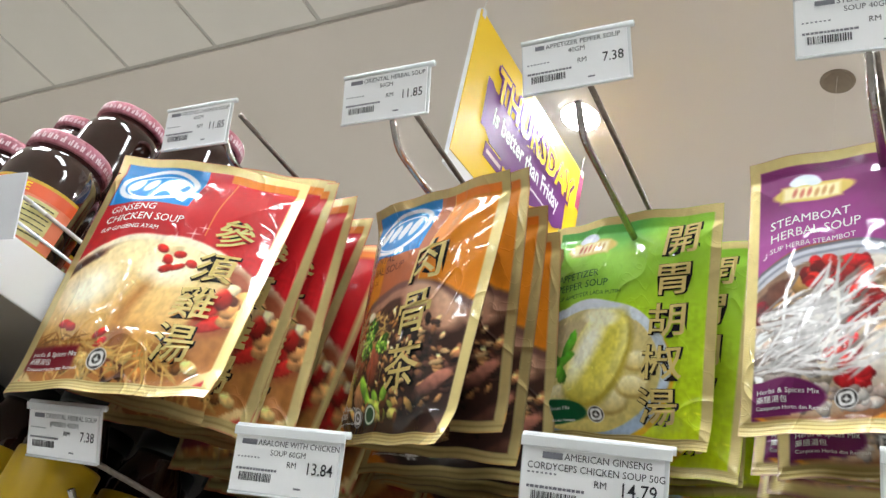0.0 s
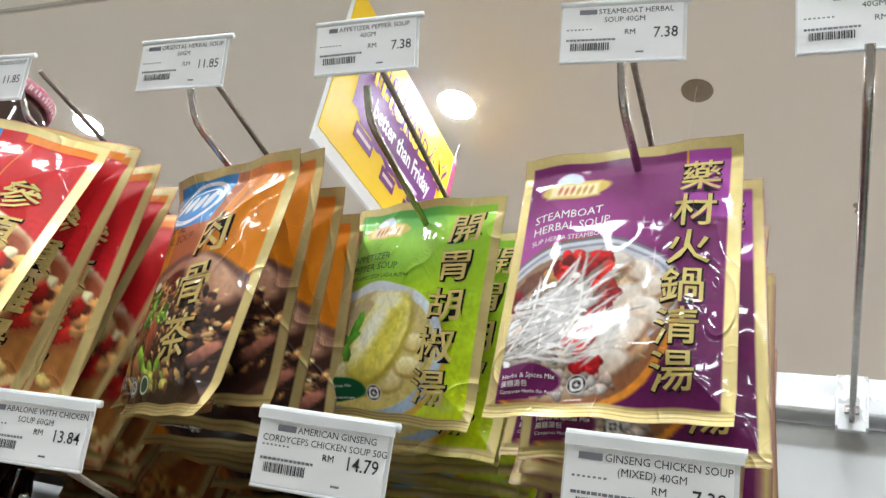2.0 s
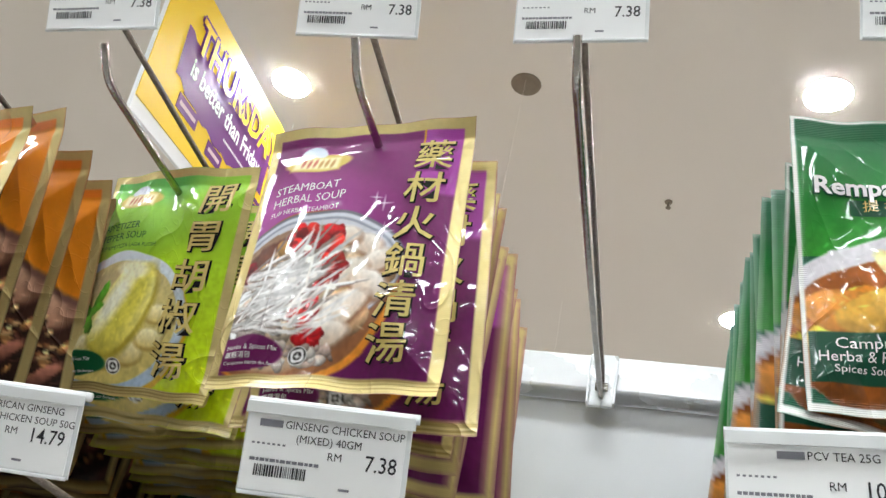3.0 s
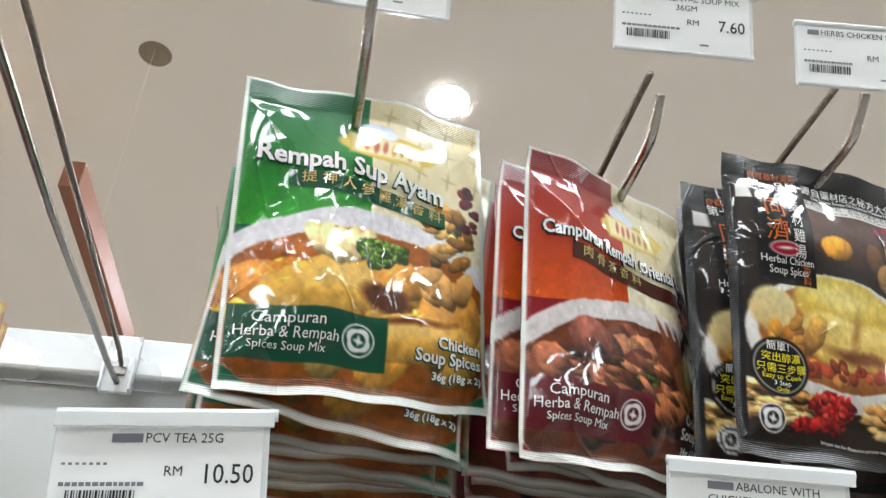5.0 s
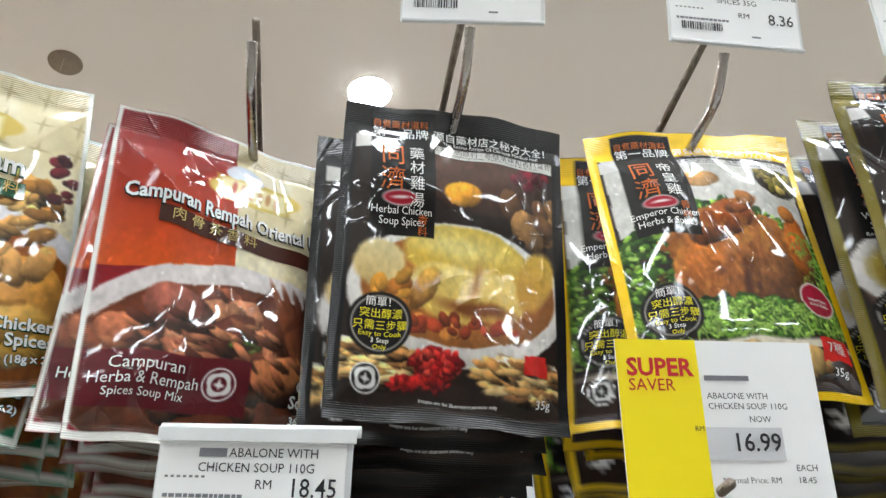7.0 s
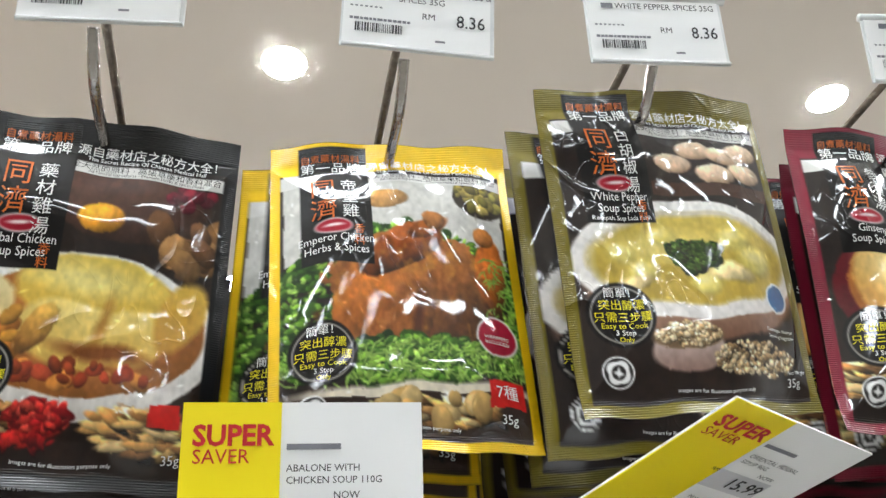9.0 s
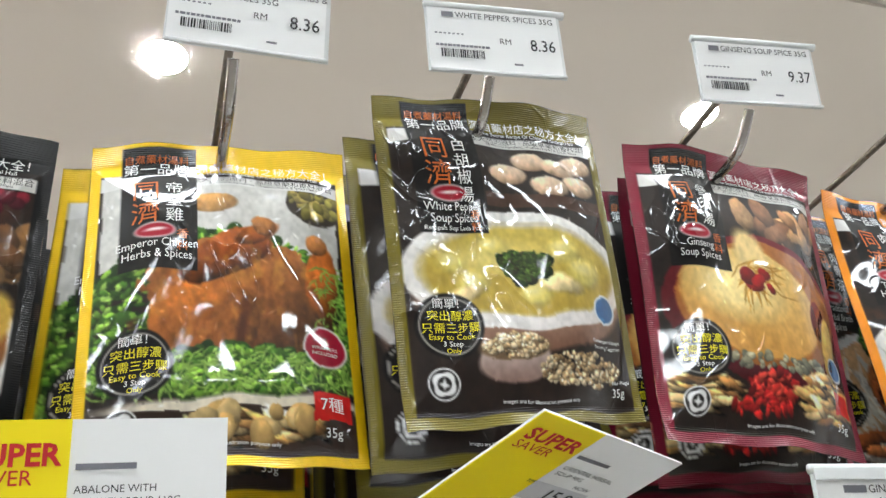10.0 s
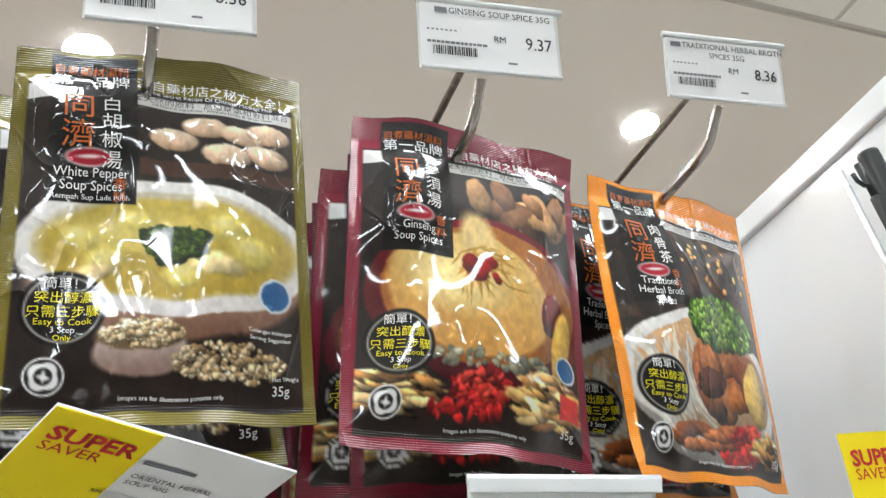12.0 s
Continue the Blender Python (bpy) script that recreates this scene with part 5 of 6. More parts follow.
for n, (k, (p, tilt, roll, yaw, w, h, curl, lip, twist, count, step)) in enumerate(POSES.items()):
    base = PRODUCTS[k][2]
    front = packet(k, Pouch(w, h, n * 3 + 1, THICK.get(k, 0.008), curl, lip, twist, 0.3 if k in 'SOGP' else 1.0), 2, base + " hanging foremost")
    front.matrix_basis = pose(*p, tilt, roll, yaw)
    second = packet(k, Pouch(w, h, n * 3 + 2, 0.007, curl * 0.6, lip * 0.6, -twist, 0.3 if k in 'SOGP' else 1.0), 1, base + " in a row")
    deep = packet(k, Pouch(w, h, n * 3 + 3, 0.006, 0.002, 0.002, twist, 0.3 if k in 'SOGP' else 1.0), 0, base + " in a row")
    CRAMPED[k] = deep
    r = random.Random(n * 7 + 5)
    hx = HOOKS[k]
    for i in range(1, count):
        y = p[1] + step * i + r.uniform(-0.003, 0.003)
        if y > RAIL_Y - 0.035:
            break
        fade = max(0.0, 1 - i / 3)
        m = pose(hx + (p[0] - hx) * fade + STRAY.get(k, 0.0) * 0.7 ** (i - 1) + r.uniform(-0.004, 0.004), y, 1.871 + r.uniform(-0.004, 0.003), tilt * 0.6 + 4 + r.uniform(-3, 3), roll * fade + r.uniform(-4, 4) + (LEAN.get(k, 0.0) if i == 1 else 0.0), yaw * (0.35 + 0.65 * fade) + r.uniform(-7, 7))
        src = second if i <= (4 if k in 'SO' else 2) else deep
        first = i == 1 or i == (5 if k in 'SO' else 3)
        if first:
            src.matrix_basis = m
        else:
            copy_thing(src, m)
for (x, z), k in zip(LOW_HOOKS, "OSGP--YQM-"):
    if k == "-":
        continue
    r = random.Random(int(x * 1000))
    for i in range(9):
        ob = copy_thing(CRAMPED[k], pose(x + r.uniform(-0.004, 0.004), 0.15 + 0.028 * i, z - 0.04, 6 + r.uniform(-3, 3), r.uniform(-4, 4), r.uniform(-8, 8)))
        ob["label"] = PRODUCTS[k][2] + " on a lower hook"

# ---- price tags ----
def flat_text(name, lines, material, parent, y, label="", fat=0.0):
    """Flat lettering on a card that faces -y; x and y of the lines in metres, y up."""
    V, F = lay_text([(b, x, -z, s, al, sq, -sl) for b, x, z, s, al, sq, sl in lines], fat)
    me = bpy.data.meshes.new(name)
    me.from_pydata([(a, y, -b) for a, b in V], [], F)
    return part(name, me, material, parent, label)


def bars(name, rects, material, parent, y, label=""):
    V, F = [], []
    for x0, z0, x1, z1 in rects:
        i = len(V)
        V += [(x0, y, z0), (x1, y, z0), (x1, y, z1), (x0, y, z1)]
        F.append((i, i + 1, i + 2, i + 3))
    me = bpy.data.meshes.new(name)
    me.from_pydata(V, [], F)
    return part(name, me, material, parent, label)


M_HOLDER = mat("holder_plastic", rgb(236, 238, 238), 0.1, spec=0.6, noise_scale=60, vary=0.04)
HB = M_HOLDER.node_tree.nodes["Principled BSDF"]
HB.inputs["Transmission Weight"].default_value = 0.12
HB.inputs["IOR"].default_value = 1.25


def price_tag(lines, price, m, w=0.068, h=0.035, mark=0.016, seed=0, low=False):
    ob = thing("price_tag", "white paper price label in a clear plastic holder on a hook", "price tag", m, "price tags on hooks")
    r = random.Random(seed)
    held = part("holder", box(-w / 2 - 0.001, 0.0006, -h / 2 - 0.0012, w / 2 + 0.0015, 0.0016, h / 2 + 0.0005, 0.0003), M_HOLDER, ob, "clear plastic holder plate")
    part("clip", tube([(-w / 2 - 0.001, 0.0012, h / 2 + 0.0012), (0, 0.0012, h / 2 + 0.0012), (w / 2 + 0.004, 0.0012, h / 2 + 0.0012)], 0.0022, 10), M_HOLDER, held, "clear rolled clip", True)
    part("lower_lip", tube([(-w / 2, -0.0006, -h / 2 - 0.0008), (0, -0.0006, -h / 2 - 0.0008), (w / 2 + 0.001, -0.0006, -h / 2 - 0.0008)], 0.0009, 8), M_HOLDER, held, "", True)
    paper = part("paper", box(-w / 2, -0.0004, -h / 2 + 0.0004, w / 2 - 0.0006, 0.0003, h / 2 - 0.001), M_PAPER, ob, "white printed paper label")
    if low:
        part("top_band", box(-w / 2 - 0.001, -0.0026, h / 2 - 0.0036, w / 2 + 0.003, -0.0014, h / 2 + 0.0016, 0.0004), M_HOLDER, held, "grey plastic top band")
    z = h / 2 - (0.0086 if low else 0.0062)
    words = []
    for i, line in enumerate(lines):
        words.append(T(line, 0.0015 + (mark / 2 if i == 0 else 0), z - i * 0.0052, 0.0046, "CENTER", 0.95))
    flat_text("name_lettering", words, M_INK, paper, -0.0008, fat=0.0)
    if mark:
        half = np.ptp(glyphs(lines[0], 0.0, "CENTER")[0][:, 0]) * 0.0046 * 0.95 / 2
        bars("name_bar", [(0.0015 + mark / 2 - half - mark + 0.001, z, 0.0015 + mark / 2 - half - 0.001, z + 0.003)], M_GREYINK, paper, -0.0008)
    flat_text("currency_lettering", [T("RM", 0.0015, -0.002, 0.0046)], M_INK, paper, -0.0008)
    flat_text("price_lettering", [T(price, 0.031, -0.0045, 0.0092, "RIGHT", 0.86)], M_INK, paper, -0.0008, fat=0.004)
    rows = []
    x = -w / 2 + 0.003
    for k in range(7):
        rows.append((x, 0.0015, x + 0.0012, 0.0023))
        x += 0.0022
    bars("code_line", rows, M_GREYINK, paper, -0.0008)["kind"] = "stuff"
    x, rows = -w / 2 + 0.003, []
    for k in range(13):
        ww = r.uniform(0.0012, 0.0024)
        rows.append((x, -0.0053, x + ww, -0.004))
        x += ww + 0.0004
    bars("code_line", rows, M_GREYINK, paper, -0.0008)["kind"] = "stuff"
    x, rows = -w / 2 + 0.0055, []
    while x < -0.007:
        ww = r.choice((0.0003, 0.0003, 0.0006, 0.0008))
        rows.append((x, -0.0112, x + ww, -0.0066))
        x += ww + r.choice((0.0003, 0.0004, 0.0006))
    bars("barcode", rows, M_INK, paper, -0.0008, "black barcode")["kind"] = "stuff"
    bars("date_mark", [(0.008, -0.0135, 0.0125, -0.0125)], M_GREYINK, paper, -0.0008)
    return ob


TAGS = [
    (["GINSENG CHICKEN SOUP", "40GM"], "11.85", (-0.609, -0.047, 1.877, 19, -4.2, 4.5)),
    (["ORIENTAL HERBAL SOUP", "50GM"], "11.85", (-0.422, -0.042, 1.881, 22, -5.2, 4.6)),
    (["APPETIZER PEPPER SOUP", "40GM"], "7.38", (-0.285, -0.031, 1.896, 21.8, -9.2, 6.4)),
    (["STEAMBOAT HERBAL", "SOUP 40GM"], "7.38", (-0.121, -0.024, 1.897, 21.5, -5.4, 7.3)),
    (["HERBAL SOUP", "40GM"], "7.38", (0.005, -0.022, 1.894, 18, -2, 1)),
    (["CHICKEN SOUP SPICES", "36GM"], "7.60", (0.176, -0.022, 1.895, 18, 0.5, 0.3)),
    (["ORIENTAL SOUP MIX", "36GM"], "7.60", (0.33, -0.02, 1.899, 18, 4, -7)),
    (["HERBS CHICKEN SPICES 35G"], "8.36", (0.432, -0.015, 1.899, 17.7, 5.0, -8.5)),
    (["EMPEROR CHICKEN HERBS &", "SPICES 35G"], "8.36", (0.568, -0.017, 1.896, 15, 3.9, -2.8)),
    (["WHITE PEPPER SPICES 35G"], "8.36", (0.686, -0.019, 1.901, 14, -0.2, -4.7)),
    (["GINSENG SOUP SPICE 35G"], "9.37", (0.829, -0.032, 1.892, 15.6, 1.7, -7.1)),
    (["TRADITIONAL HERBAL BROTH", "SPICES 35G"], "8.36", (0.974, -0.03, 1.905, 19, 4.1, -9.1)),
    (["ORIENTAL HERBAL SOUP", "(MIXED) 40GM"], "7.38", (-0.612, -0.013, 1.622, 30, -2.7, 6.9)),
    (["ABALONE WITH CHICKEN", "SOUP 60GM"], "13.84", (-0.409, -0.007, 1.623, 19.1, -5.0, 11.5)),
    (["AMERICAN GINSENG", "CORDYCEPS CHICKEN SOUP 50G"], "14.79", (-0.231, 0.004, 1.637, 22.5, -2.4, 8.6)),
    (["GINSENG CHICKEN SOUP", "(MIXED) 40GM"], "7.38", (-0.075, 0.004, 1.644, 21.6, -3.5, 8.3)),
    (["PCV TEA 25G"], "10.50", (0.119, 0.012, 1.661, 12, -3.5, -2.4)),
    (["ABALONE WITH", "CHICKEN SOUP 110G"], "18.45", (0.342, 0.028, 1.6655, 14, 5.2, -11)),
    (["GINSENG CHICKEN", "SOUP 70G"], "11.40", (0.828, -0.004, 1.668, 10, 5.6, -12)),
]
for n, (lines, price, p) in enumerate(TAGS):
    price_tag(lines, price, pose(*p), seed=n, low=n > 11, mark=0.008 if len(lines[0]) > 20 else 0.012)


# ---- promotion cards ----
def saver_card(m, name_lines, price):
    ob = thing("promotion_card", "yellow and white super saver promotion card in a hook holder", "promotion card", m, "super saver cards")
    w, h, s = 0.082, 0.078, 0.033
    face = part("card", box(0, -0.0004, -h, w, 0.0004, 0), M_PAPER, ob, "white printed card")
    part("yellow_field", box(0.0, -0.0009, -h, s, -0.0005, 0), M_SS_YELLOW, face, "bright yellow field")
    flat_text("saver_lettering", [T("SUPER", s / 2 + 0.0005, -0.0145, 0.0098, "CENTER", 0.98)], M_SS_RED, face, -0.0012, "bold red lettering", fat=0.03)
    flat_text("saver_lettering", [T("SAVER", 0.0038, -0.0205, 0.0068, "LEFT", 0.98)], M_SS_RED, face, -0.0012, fat=0.0)
    bars("name_bar", [(s + 0.002, -0.0162, s + 0.0205, -0.0142)], M_GREYINK, face, -0.0008)
    words = [T(t, s + 0.002, -0.0235 - 0.004 * i, 0.0034) for i, t in enumerate(name_lines)]
    words += [T("NOW", s + 0.018, -0.0325, 0.0034), T("RM", s - 0.0045, -0.036, 0.0028), T("EACH", s + 0.034, -0.051, 0.0034), T("Normal Price: RM", s + 0.004, -0.0555, 0.0032), T("18.45", s + 0.034, -0.0555, 0.0034)]
    flat_text("card_lettering", words, M_INK, face, -0.0013, fat=0.0)
    bars("price_field", [(s + 0.0, -0.047, s + 0.031, -0.0345)], M_GREYPAPER, face, -0.0007, "pale grey price field")
    flat_text("price_lettering", [T(price, s + 0.01, -0.0435, 0.0098, "LEFT", 0.92)], M_INK, face, -0.0012, fat=0.012)
    part("holder", box(0.004, 0.0006, -0.02, w - 0.004, 0.002, -0.004, 0.0004), M_HOLDER, ob, "clear plastic holder")
    return ob


M_GREYPAPER = mat("grey_field", rgb(206, 206, 210), 0.55)
saver_card(pose(0.479, 0.008, 1.717, 14, 0.5, -2), ["ABALONE WITH", "CHICKEN SOUP 110G"], "16.99")
saver_card(pose(0.66, -0.036, 1.701, 81, 5.2, 25.7), ["ORIENTAL HERBAL", "SOUP 90G"], "15.99")
saver_card(pose(0.978, 0.0, 1.707, 10, 0, -8), ["GINSENG CHICKEN", "SOUP 70G"], "9.99")

# ---- hanging banner ----
BW, BH, BZ = 1.111, 0.491, 3.462
banner = thing("hanging_banner", "yellow promotion banner with purple lettering hanging from the ceiling", "banner", pose(-1.357, 1.003, BZ, 0, -12.5, 96.5))
part("board", box(0, 0.0, -BH - 0.045, BW, 0.014, 0, 0.002), M_PAPER, banner, "white board")
part("yellow_face", box(0.0, -0.004, -BH, BW, -0.001, 0), M_BANNER_Y, banner, "yellow printed face")
for x, up in ((0.02, CEIL - BZ - 0.004), (BW - 0.02, CEIL - BZ - 0.245)):
    part("cord", tube([(x, 0.006, -0.01), (x + 0.11 * up, 0.006, up * 0.5), (x + 0.22 * up, 0.006, up)], 0.0012, 6), M_HOLDER, banner)
    part("eyelet", box(x - 0.012, -0.006, -0.018, x + 0.012, 0.016, 0.012, 0.003), M_CARD, banner, "white plastic hanging eyelet")
sweep = bmesh.new()
outer = [(0.13 + 0.82 * i / 24, -0.155 - 0.035 * math.sin(i / 24 * math.pi) + 0.006 * math.sin(i * 2.1)) for i in range(25)]
inner = [(x + 0.012, -0.32 - 0.045 * math.sin(i / 24 * math.pi) + 0.008 * math.sin(i * 1.7)) for i, (x, z) in enumerate(outer)]
top = [sweep.verts.new((x, -0.0052, z)) for x, z in outer]
low = [sweep.verts.new((x, -0.0052, z)) for x, z in inner]
for i in range(24):
    sweep.faces.new((low[i], low[i + 1], top[i + 1], top[i]))
part("ribbon", sweep, M_BANNER_P, banner, "purple ribbon")
for k, (dx, dz) in enumerate(((-0.008, 0), (0.008, 0), (0, -0.008), (0, 0.008), (0.012, -0.012))):
    flat_text("lettering_rim", [T("THURSDAY", 0.6 + dx, -0.185 + dz, 0.15, "CENTER", 1.05)], M_BANNER_P, banner, -0.006 - 0.0003 * k, fat=0.03)
flat_text("title_lettering", [T("THURSDAY", 0.6, -0.185, 0.15, "CENTER", 1.05)], M_BANNER_Y, banner, -0.0085, fat=0.022)
flat_text("ribbon_lettering", [T("is better than Friday", 0.545, -0.275, 0.088, "CENTER", 0.92)], M_PAPER, banner, -0.007, fat=0.024)
flat_text("ribbon_lettering", [T("..................", 0.66, -0.318, 0.06, "CENTER", 1.0)], M_PAPER, banner, -0.007, fat=0.03)
for x, z, w in ((0.2, -0.40, 0.15), (0.45, -0.42, 0.13), (0.68, -0.43, 0.15), (0.9, -0.42, 0.12)):
    bm = box(x, -0.0056, z, x + w, -0.0042, z + 0.05, 0.0)
    box(x + 0.02, -0.0056, z + 0.056, x + w * 0.8, -0.0042, z + 0.072, 0.0, bm)
    part("small_mark", bm, M_BANNER_P, banner)
    bars("mark_line", [(x + 0.015, z + 0.018, x + w - 0.015, z + 0.032)], M_LIDMARK, banner, -0.0062)
part("corner_mark", box(BW - 0.05, -0.0056, -0.16, BW - 0.004, -0.0042, -0.01, 0.0), mat("banner_pink", rgb(176, 70, 110), 0.5, noise_scale=20, vary=0.1), banner, "pink corner print")

# ---- wooden beam of a sign beyond the rail, hung from the ceiling ----
beam = thing("wooden_beam", "reddish brown wooden beam hanging below the ceiling", "wooden beam", pose(-0.485, 1.5, 2.93, 0, 0, -1.5))
part("timber", box(-0.03, 0, 0, 0.022, 2.2, 0.085, 0.003), M_WOOD, beam)
for y in (0.3, 1.8):
    part("rod", tube([(0, y, 0.084), (0, y, 0.5), (0, y, CEIL - 2.93)], 0.0004, 6), M_PLASTER, beam, "thin pale hanging rod", True)

# ---- shelf of sauce jars ----
M_LID = mat("jar_lid", rgb(158, 58, 78), 0.3, noise_scale=260, vary=0.6, bump=0.1, bump_scale=400)
for node in M_LID.node_tree.nodes:
    if node.bl_idname == "ShaderNodeMix":
        node.inputs["A"].default_value = (*rgb(120, 16, 40), 1)
        node.inputs["B"].default_value = (*rgb(222, 150, 164), 1)
M_SAUCE = mat("dark_sauce_glass", rgb(44, 24, 18), 0.06, coat=0.6, noise_scale=30, vary=0.3)
M_JARLABEL = mat("jar_label", rgb(226, 130, 96), 0.4, noise_scale=20, vary=0.15)
M_JARBAND = mat("jar_band", rgb(220, 90, 40), 0.4)
M_YLABEL = mat("yellow_label", rgb(196, 160, 24), 0.35, noise_scale=30, vary=0.15)


def arc_patch(r, a0, a1, z0, z1, seg=16):
    bm = bmesh.new()
    lo, hi = [], []
    for i in range(seg + 1):
        a = a0 + (a1 - a0) * i / seg
        lo.append(bm.verts.new((r * math.cos(a), r * math.sin(a), z0)))
        hi.append(bm.verts.new((r * math.cos(a), r * math.sin(a), z1)))
    for i in range(seg):
        bm.faces.new((lo[i], lo[i + 1], hi[i + 1], hi[i]))
    return bm


def jar():
    ob = thing("sauce_jar", "dark bean sauce jar with a red printed lid", "jar", group="sauce jars on the shelf")
    R = 0.0365
    prof = [(R * 0.86, 0.0), (R * 0.97, 0.003), (R, 0.008), (R, 0.066), (R * 0.97, 0.074), (R * 0.88, 0.081), (R * 0.82, 0.084), (R * 0.82, 0.09)]
    part("glass", turned(prof, 48), M_SAUCE, ob, "glossy dark glass full of sauce", True)
    lid = part("lid", turned([(R * 0.86, 0.0875), (R * 0.885, 0.0885), (R * 0.885, 0.098), (R * 0.86, 0.1), (R * 0.8, 0.1005), (R * 0.76, 0.0995)], 48), M_LID, ob, "red screw lid with pale print", True)
    rim = bmesh.new()
    r = random.Random(4)
    a = 0.0
    while a < 6.2:
        wide = r.uniform(0.05, 0.12)
        for k in range(2):
            rr, z0, z1 = R * 0.885 + 0.0003, 0.0905, 0.0905 + r.uniform(0.003, 0.0055)
            a0, a1 = a + wide * 0.5 * k, a + wide * (0.5 * k + 0.38)
            rim.faces.new([rim.verts.new(c) for c in ((rr * math.cos(a0), rr * math.sin(a0), z0), (rr * math.cos(a1), rr * math.sin(a1), z0), (rr * math.cos(a1), rr * math.sin(a1), z1), (rr * math.cos(a0), rr * math.sin(a0), z1))])
        a += wide + r.uniform(0.03, 0.07)
    part("lid_lettering", rim, M_LIDMARK, lid, "pale printed marks round the lid")
    part("lid_print", turned([(R * 0.4, 0.1), (R * 0.55, 0.1003), (R * 0.7, 0.1)], 48), M_LIDMARK, lid)
    lab = part("label", arc_patch(R + 0.0004, -2.7, 0.1, 0.006, 0.05, 30), M_JARLABEL, ob, "orange paper label", True)
    part("label_band", arc_patch(R + 0.0008, -2.7, 0.1, 0.041, 0.05, 30), M_JARBAND, lab, "", True)
    part("nutrition_panel", arc_patch(R + 0.0009, -0.85, -0.2, 0.009, 0.039, 8), M_CREAM, lab, "cream nutrition table", True)
    part("product_picture", arc_patch(R + 0.001, -1.62, -1.12, 0.012, 0.026, 8), M_SAUCE, lab, "dark picture of sauce in a bowl", True)
    part("upper_band", arc_patch(R + 0.0006, -2.7, 0.1, 0.05, 0.0525, 30), M_YLABEL, lab, "", True)
    table = bmesh.new()
    for k in range(7):
        z = 0.0125 + 0.0038 * k
        for i in range(6):
            a0, a1 = -0.8 + i * 0.09, -0.8 + (i + 0.85) * 0.09
            rr = R + 0.0013
            table.faces.new([table.verts.new(c) for c in ((rr * math.cos(a0), rr * math.sin(a0), z), (rr * math.cos(a1), rr * math.sin(a1), z), (rr * math.cos(a1), rr * math.sin(a1), z + 0.0009), (rr * math.cos(a0), rr * math.sin(a0), z + 0.0009))])
    part("table_lines", table, M_INK, lab)
    part("gold_band", arc_patch(R + 0.0007, -2.7, 0.1, 0.004, 0.007, 30), M_YLABEL, lab, "", True)
    V, F = lay_text([T("SAUCE", 0, 0, 0.009, "CENTER", 1.0)], 0.01)
    me = bpy.data.meshes.new("label_lettering")
    me.from_pydata([((R + 0.0013) * math.cos(-1.25 + x / R), (R + 0.0013) * math.sin(-1.25 + x / R), 0.0425 - y) for x, y in V], [], F)
    part("label_lettering", me, M_SS_YELLOW, lab)
    rows = [(-1.6, 0.036 - 0.003 * k) for k in range(6)]
    bm = bmesh.new()
    for a, z in rows:
        for i in range(6):
            a0, a1 = a + i * 0.1, a + (i + 1) * 0.1
            rr = R + 0.0011
            bm.faces.new([bm.verts.new(c) for c in ((rr * math.cos(a0), rr * math.sin(a0), z), (rr * math.cos(a1), rr * math.sin(a1), z), (rr * math.cos(a1), rr * math.sin(a1), z + 0.001), (rr * math.cos(a0), rr * math.sin(a0), z + 0.001))])
    part("label_print", bm, M_SS_RED, lab)
    return ob


M_CREAM = mat("cream_panel", rgb(206, 196, 130), 0.4, noise_scale=150, vary=0.2)
SHELF_Z = 1.726
jar0 = jar()
jar0.matrix_basis = pose(-0.7, -0.076, SHELF_Z, 0, 0, 8) @ Matrix.Scale(1.06, 4)
for x, y, z, a in ((-0.772, -0.085, 0, -12), (-0.852, -0.085, 0, 30), (-0.785, -0.005, 0, 10), (-0.705, 0.03, 0, 60), (-0.705, 0.12, 0, 200), (-0.785, 0.09, 0, 100), (-0.865, 0.0, 0, 0), (-0.705, 0.21, 0, 40), (-0.785, 0.2, 0, 70),
                   (-0.785, -0.005, 0.115, 150), (-0.705, 0.03, 0.115, 190), (-0.705, 0.12, 0.115, 150), (-0.785, 0.09, 0.115, 170), (-0.865, 0.0, 0.115, 200), (-0.705, 0.21, 0.115, 140)):
    copy_thing(jar0, pose(x, y, SHELF_Z + z, 0, 0, a))

shelf = thing("steel_shelf", "white steel shelf with a raised front edge and wire fence", "shelf", kind="structure")
part("deck", box(-1.9, -0.125, SHELF_Z - 0.03, -0.663, RAIL_Y, SHELF_Z - 0.001, 0.002), M_OPP, shelf, "brownish grey deck")
part("front_edge", box(-1.9, -0.131, SHELF_Z - 0.034, -0.661, -0.126, SHELF_Z + 0.006, 0.0015), M_STEEL, shelf, "white folded front edge")
part("side_edge", box(-0.6625, -0.125, SHELF_Z - 0.034, -0.659, RAIL_Y, SHELF_Z + 0.006, 0.001), M_STEEL, shelf, "white folded side edge")
fence = thing("wire_fence", "thin steel wire fence clipped along the shelf edge", "wire fence")
part("top_wire", tube([(-0.6605, -0.12, SHELF_Z + 0.004), (-0.6605, -0.12, SHELF_Z + 0.028), (-0.6605, -0.112, SHELF_Z + 0.034), (-0.6605, 0.1, SHELF_Z + 0.034), (-0.6605, 0.3, SHELF_Z + 0.034)], 0.0018, 8), M_RAIL, fence, "", True)
part("low_wire", tube([(-0.6605, -0.11, SHELF_Z + 0.016), (-0.6605, 0.1, SHELF_Z + 0.016), (-0.6605, 0.3, SHELF_Z + 0.016)], 0.0014, 8), M_RAIL, fence, "", True)
card = tagged(part("shelf_card", box(-0.06, -0.0006, -0.022, 0.06, 0.0006, 0.022, 0.0002), M_CARD), "blank white price card on the shelf edge", "price card")
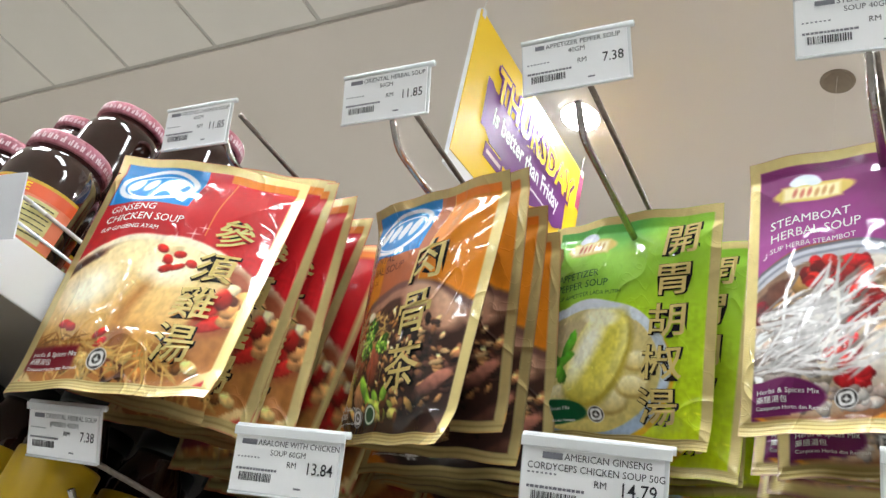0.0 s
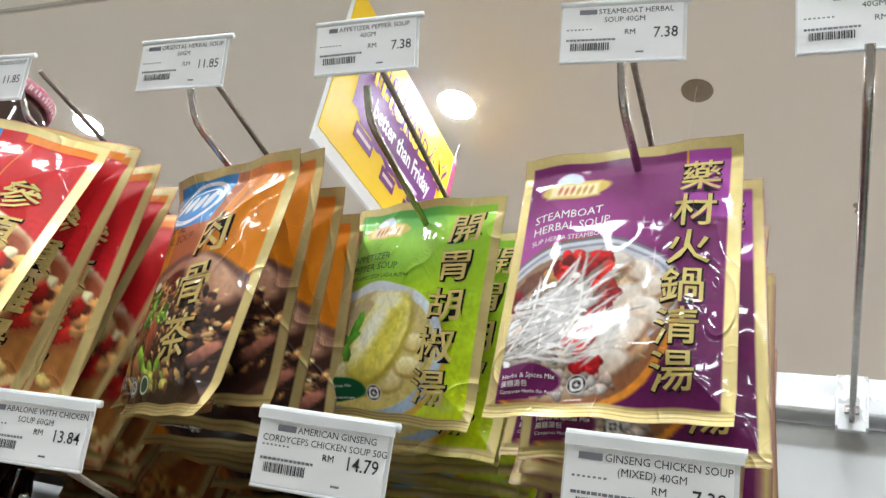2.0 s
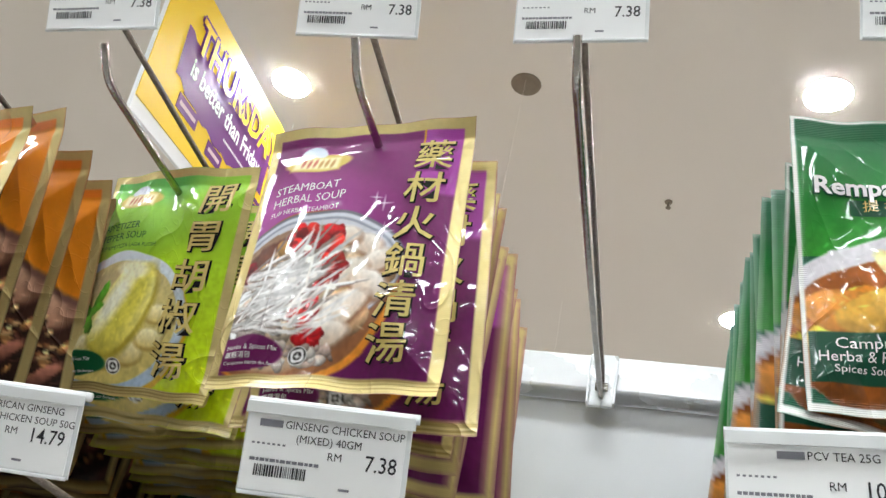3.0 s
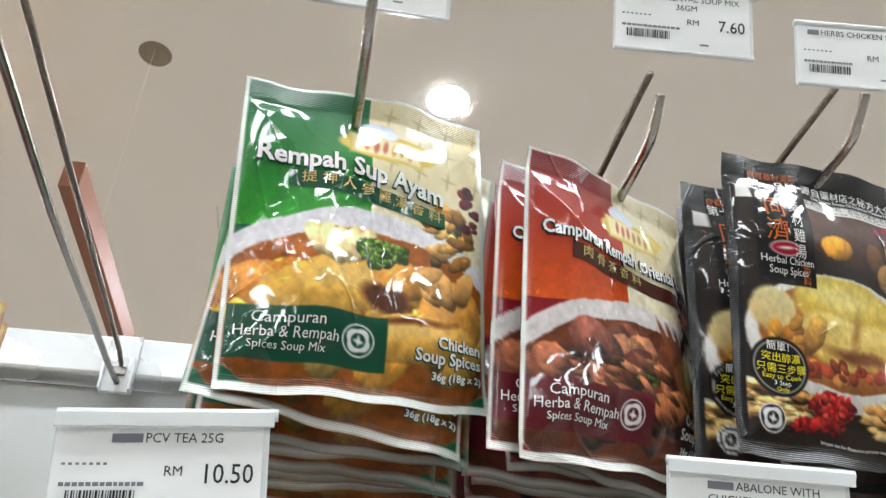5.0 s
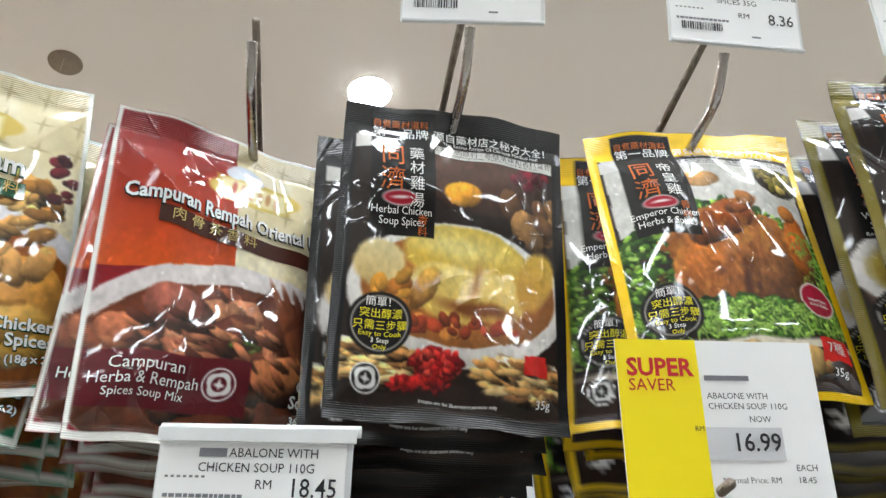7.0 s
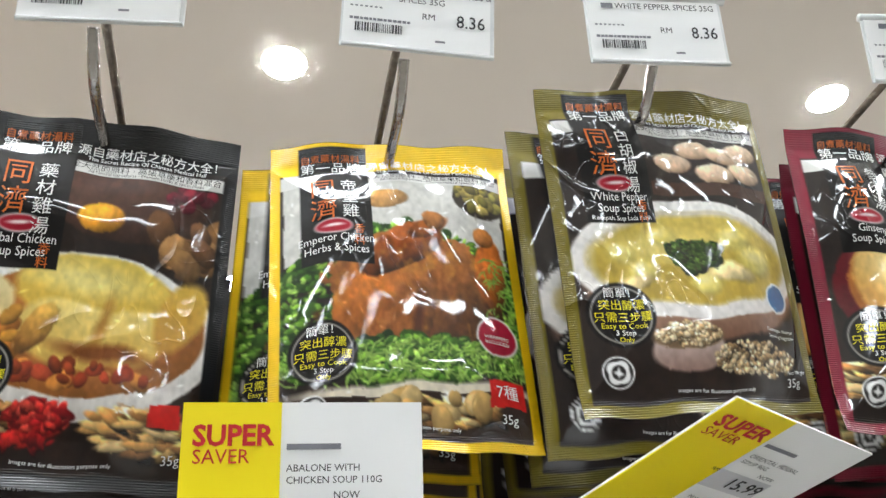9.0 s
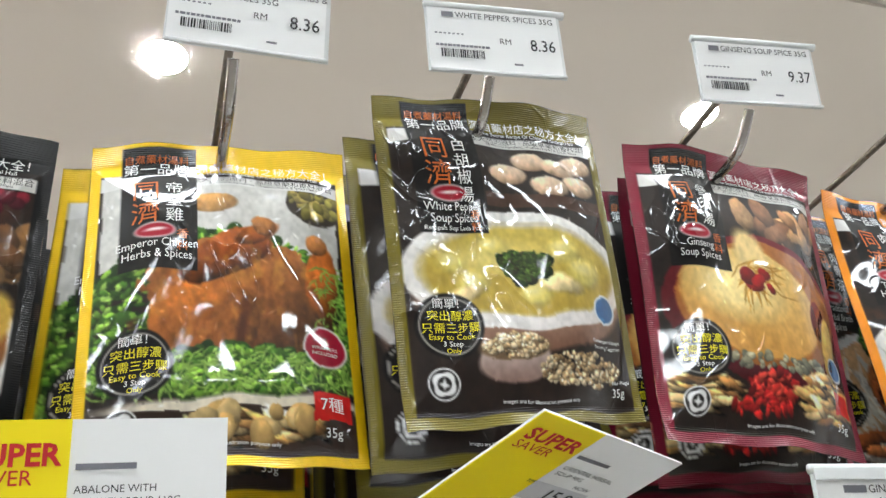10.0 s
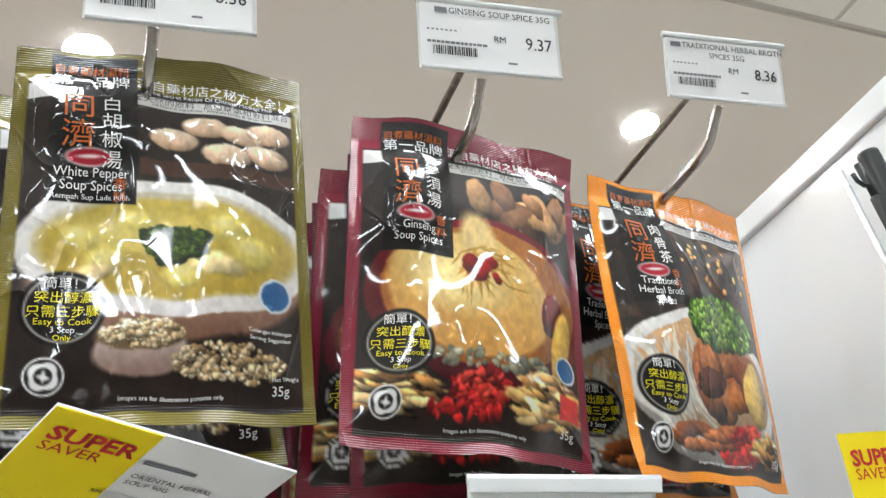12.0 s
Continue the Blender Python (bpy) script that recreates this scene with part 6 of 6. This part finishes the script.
card.matrix_basis = pose(-0.638, -0.148, 1.713, 20, -6, 8)
holder = tagged(part("card_rail", box(-0.9, -0.146, 1.698, -0.6605, -0.132, 1.708, 0.002), M_HOLDER), "clear plastic card rail on the shelf edge", "card rail")

low_shelf = tagged(part("lower_shelf", box(-1.9, -0.05, 1.505, -0.663, RAIL_Y, 1.53, 0.003), M_STEEL), "white lower steel shelf under the jars", "shelf", kind="structure")


def bottle():
    ob = thing("sauce_bottle", "dark sauce bottle with a yellow label", "bottle", group="sauce bottles on the lower shelf")
    part("glass", turned([(0.03, 0), (0.034, 0.004), (0.034, 0.1), (0.028, 0.118), (0.022, 0.13), (0.0215, 0.14)], 32), M_SAUCE, ob, "", True)
    part("cap", turned([(0.024, 0.136), (0.0245, 0.138), (0.0245, 0.152), (0.022, 0.154)], 24), M_BLACK, ob, "", True)
    part("label", turned([(0.0343, 0.03), (0.0346, 0.032), (0.0346, 0.09), (0.0343, 0.092)], 32), M_YLABEL, ob, "yellow wrap label", True)
    return ob


b0 = bottle()
b0.matrix_basis = pose(-0.71, 0.06, 1.5305)
for i in range(1, 12):
    copy_thing(b0, pose(-0.71 - 0.085 * (i % 4), 0.06 + 0.09 * (i // 4), 1.5305))

# ---- black holder at the end of the bay ----
clip = thing("peg_clip", "black plastic double-pronged peg clip on the end panel", "peg clip", pose(1.075, -0.016, 1.822))
part("stem", tube([(0, 0, -0.075), (0, 0, -0.02), (0, 0, 0.03), (0, 0, 0.049), (0, 0, 0.051)], 0.0062, 20), M_BLACK, clip, "rounded black stem", True)
plate = box(-0.0155, -0.0025, -0.075, -0.003, 0.0025, 0.018, 0.001)
box(-0.011, -0.0035, -0.02, -0.008, -0.0025, -0.004, 0.0004, plate)
part("plate", plate, M_BLACK, clip)
part("prong", tube([(-0.0125, 0, 0.014), (-0.0128, 0, 0.028), (-0.0135, 0, 0.041)], 0.0022, 10), M_BLACK, clip, "", True)
part("prong", tube([(-0.012, 0, 0.026), (-0.017, 0, 0.0255), (-0.0205, 0, 0.028), (-0.0215, 0, 0.033)], 0.0014, 8), M_BLACK, clip, "", True)
part("mount", box(0.003, -0.004, -0.02, 0.0205, 0.004, 0.0, 0.0015), M_BLACK, clip)

# neighbouring bay beyond the end panel
bay = thing("next_bay", "white steel shelving bay beyond the end panel", "shelving", kind="structure")
part("back_panel", box(1.125, RAIL_Y + 0.02, 0.0, 3.0, RAIL_Y + 0.035, 1.99, 0.002), M_STEEL, bay)
part("shelf", box(1.125, -0.03, 1.4, 3.0, RAIL_Y + 0.018, 1.43, 0.003), M_STEEL, bay)
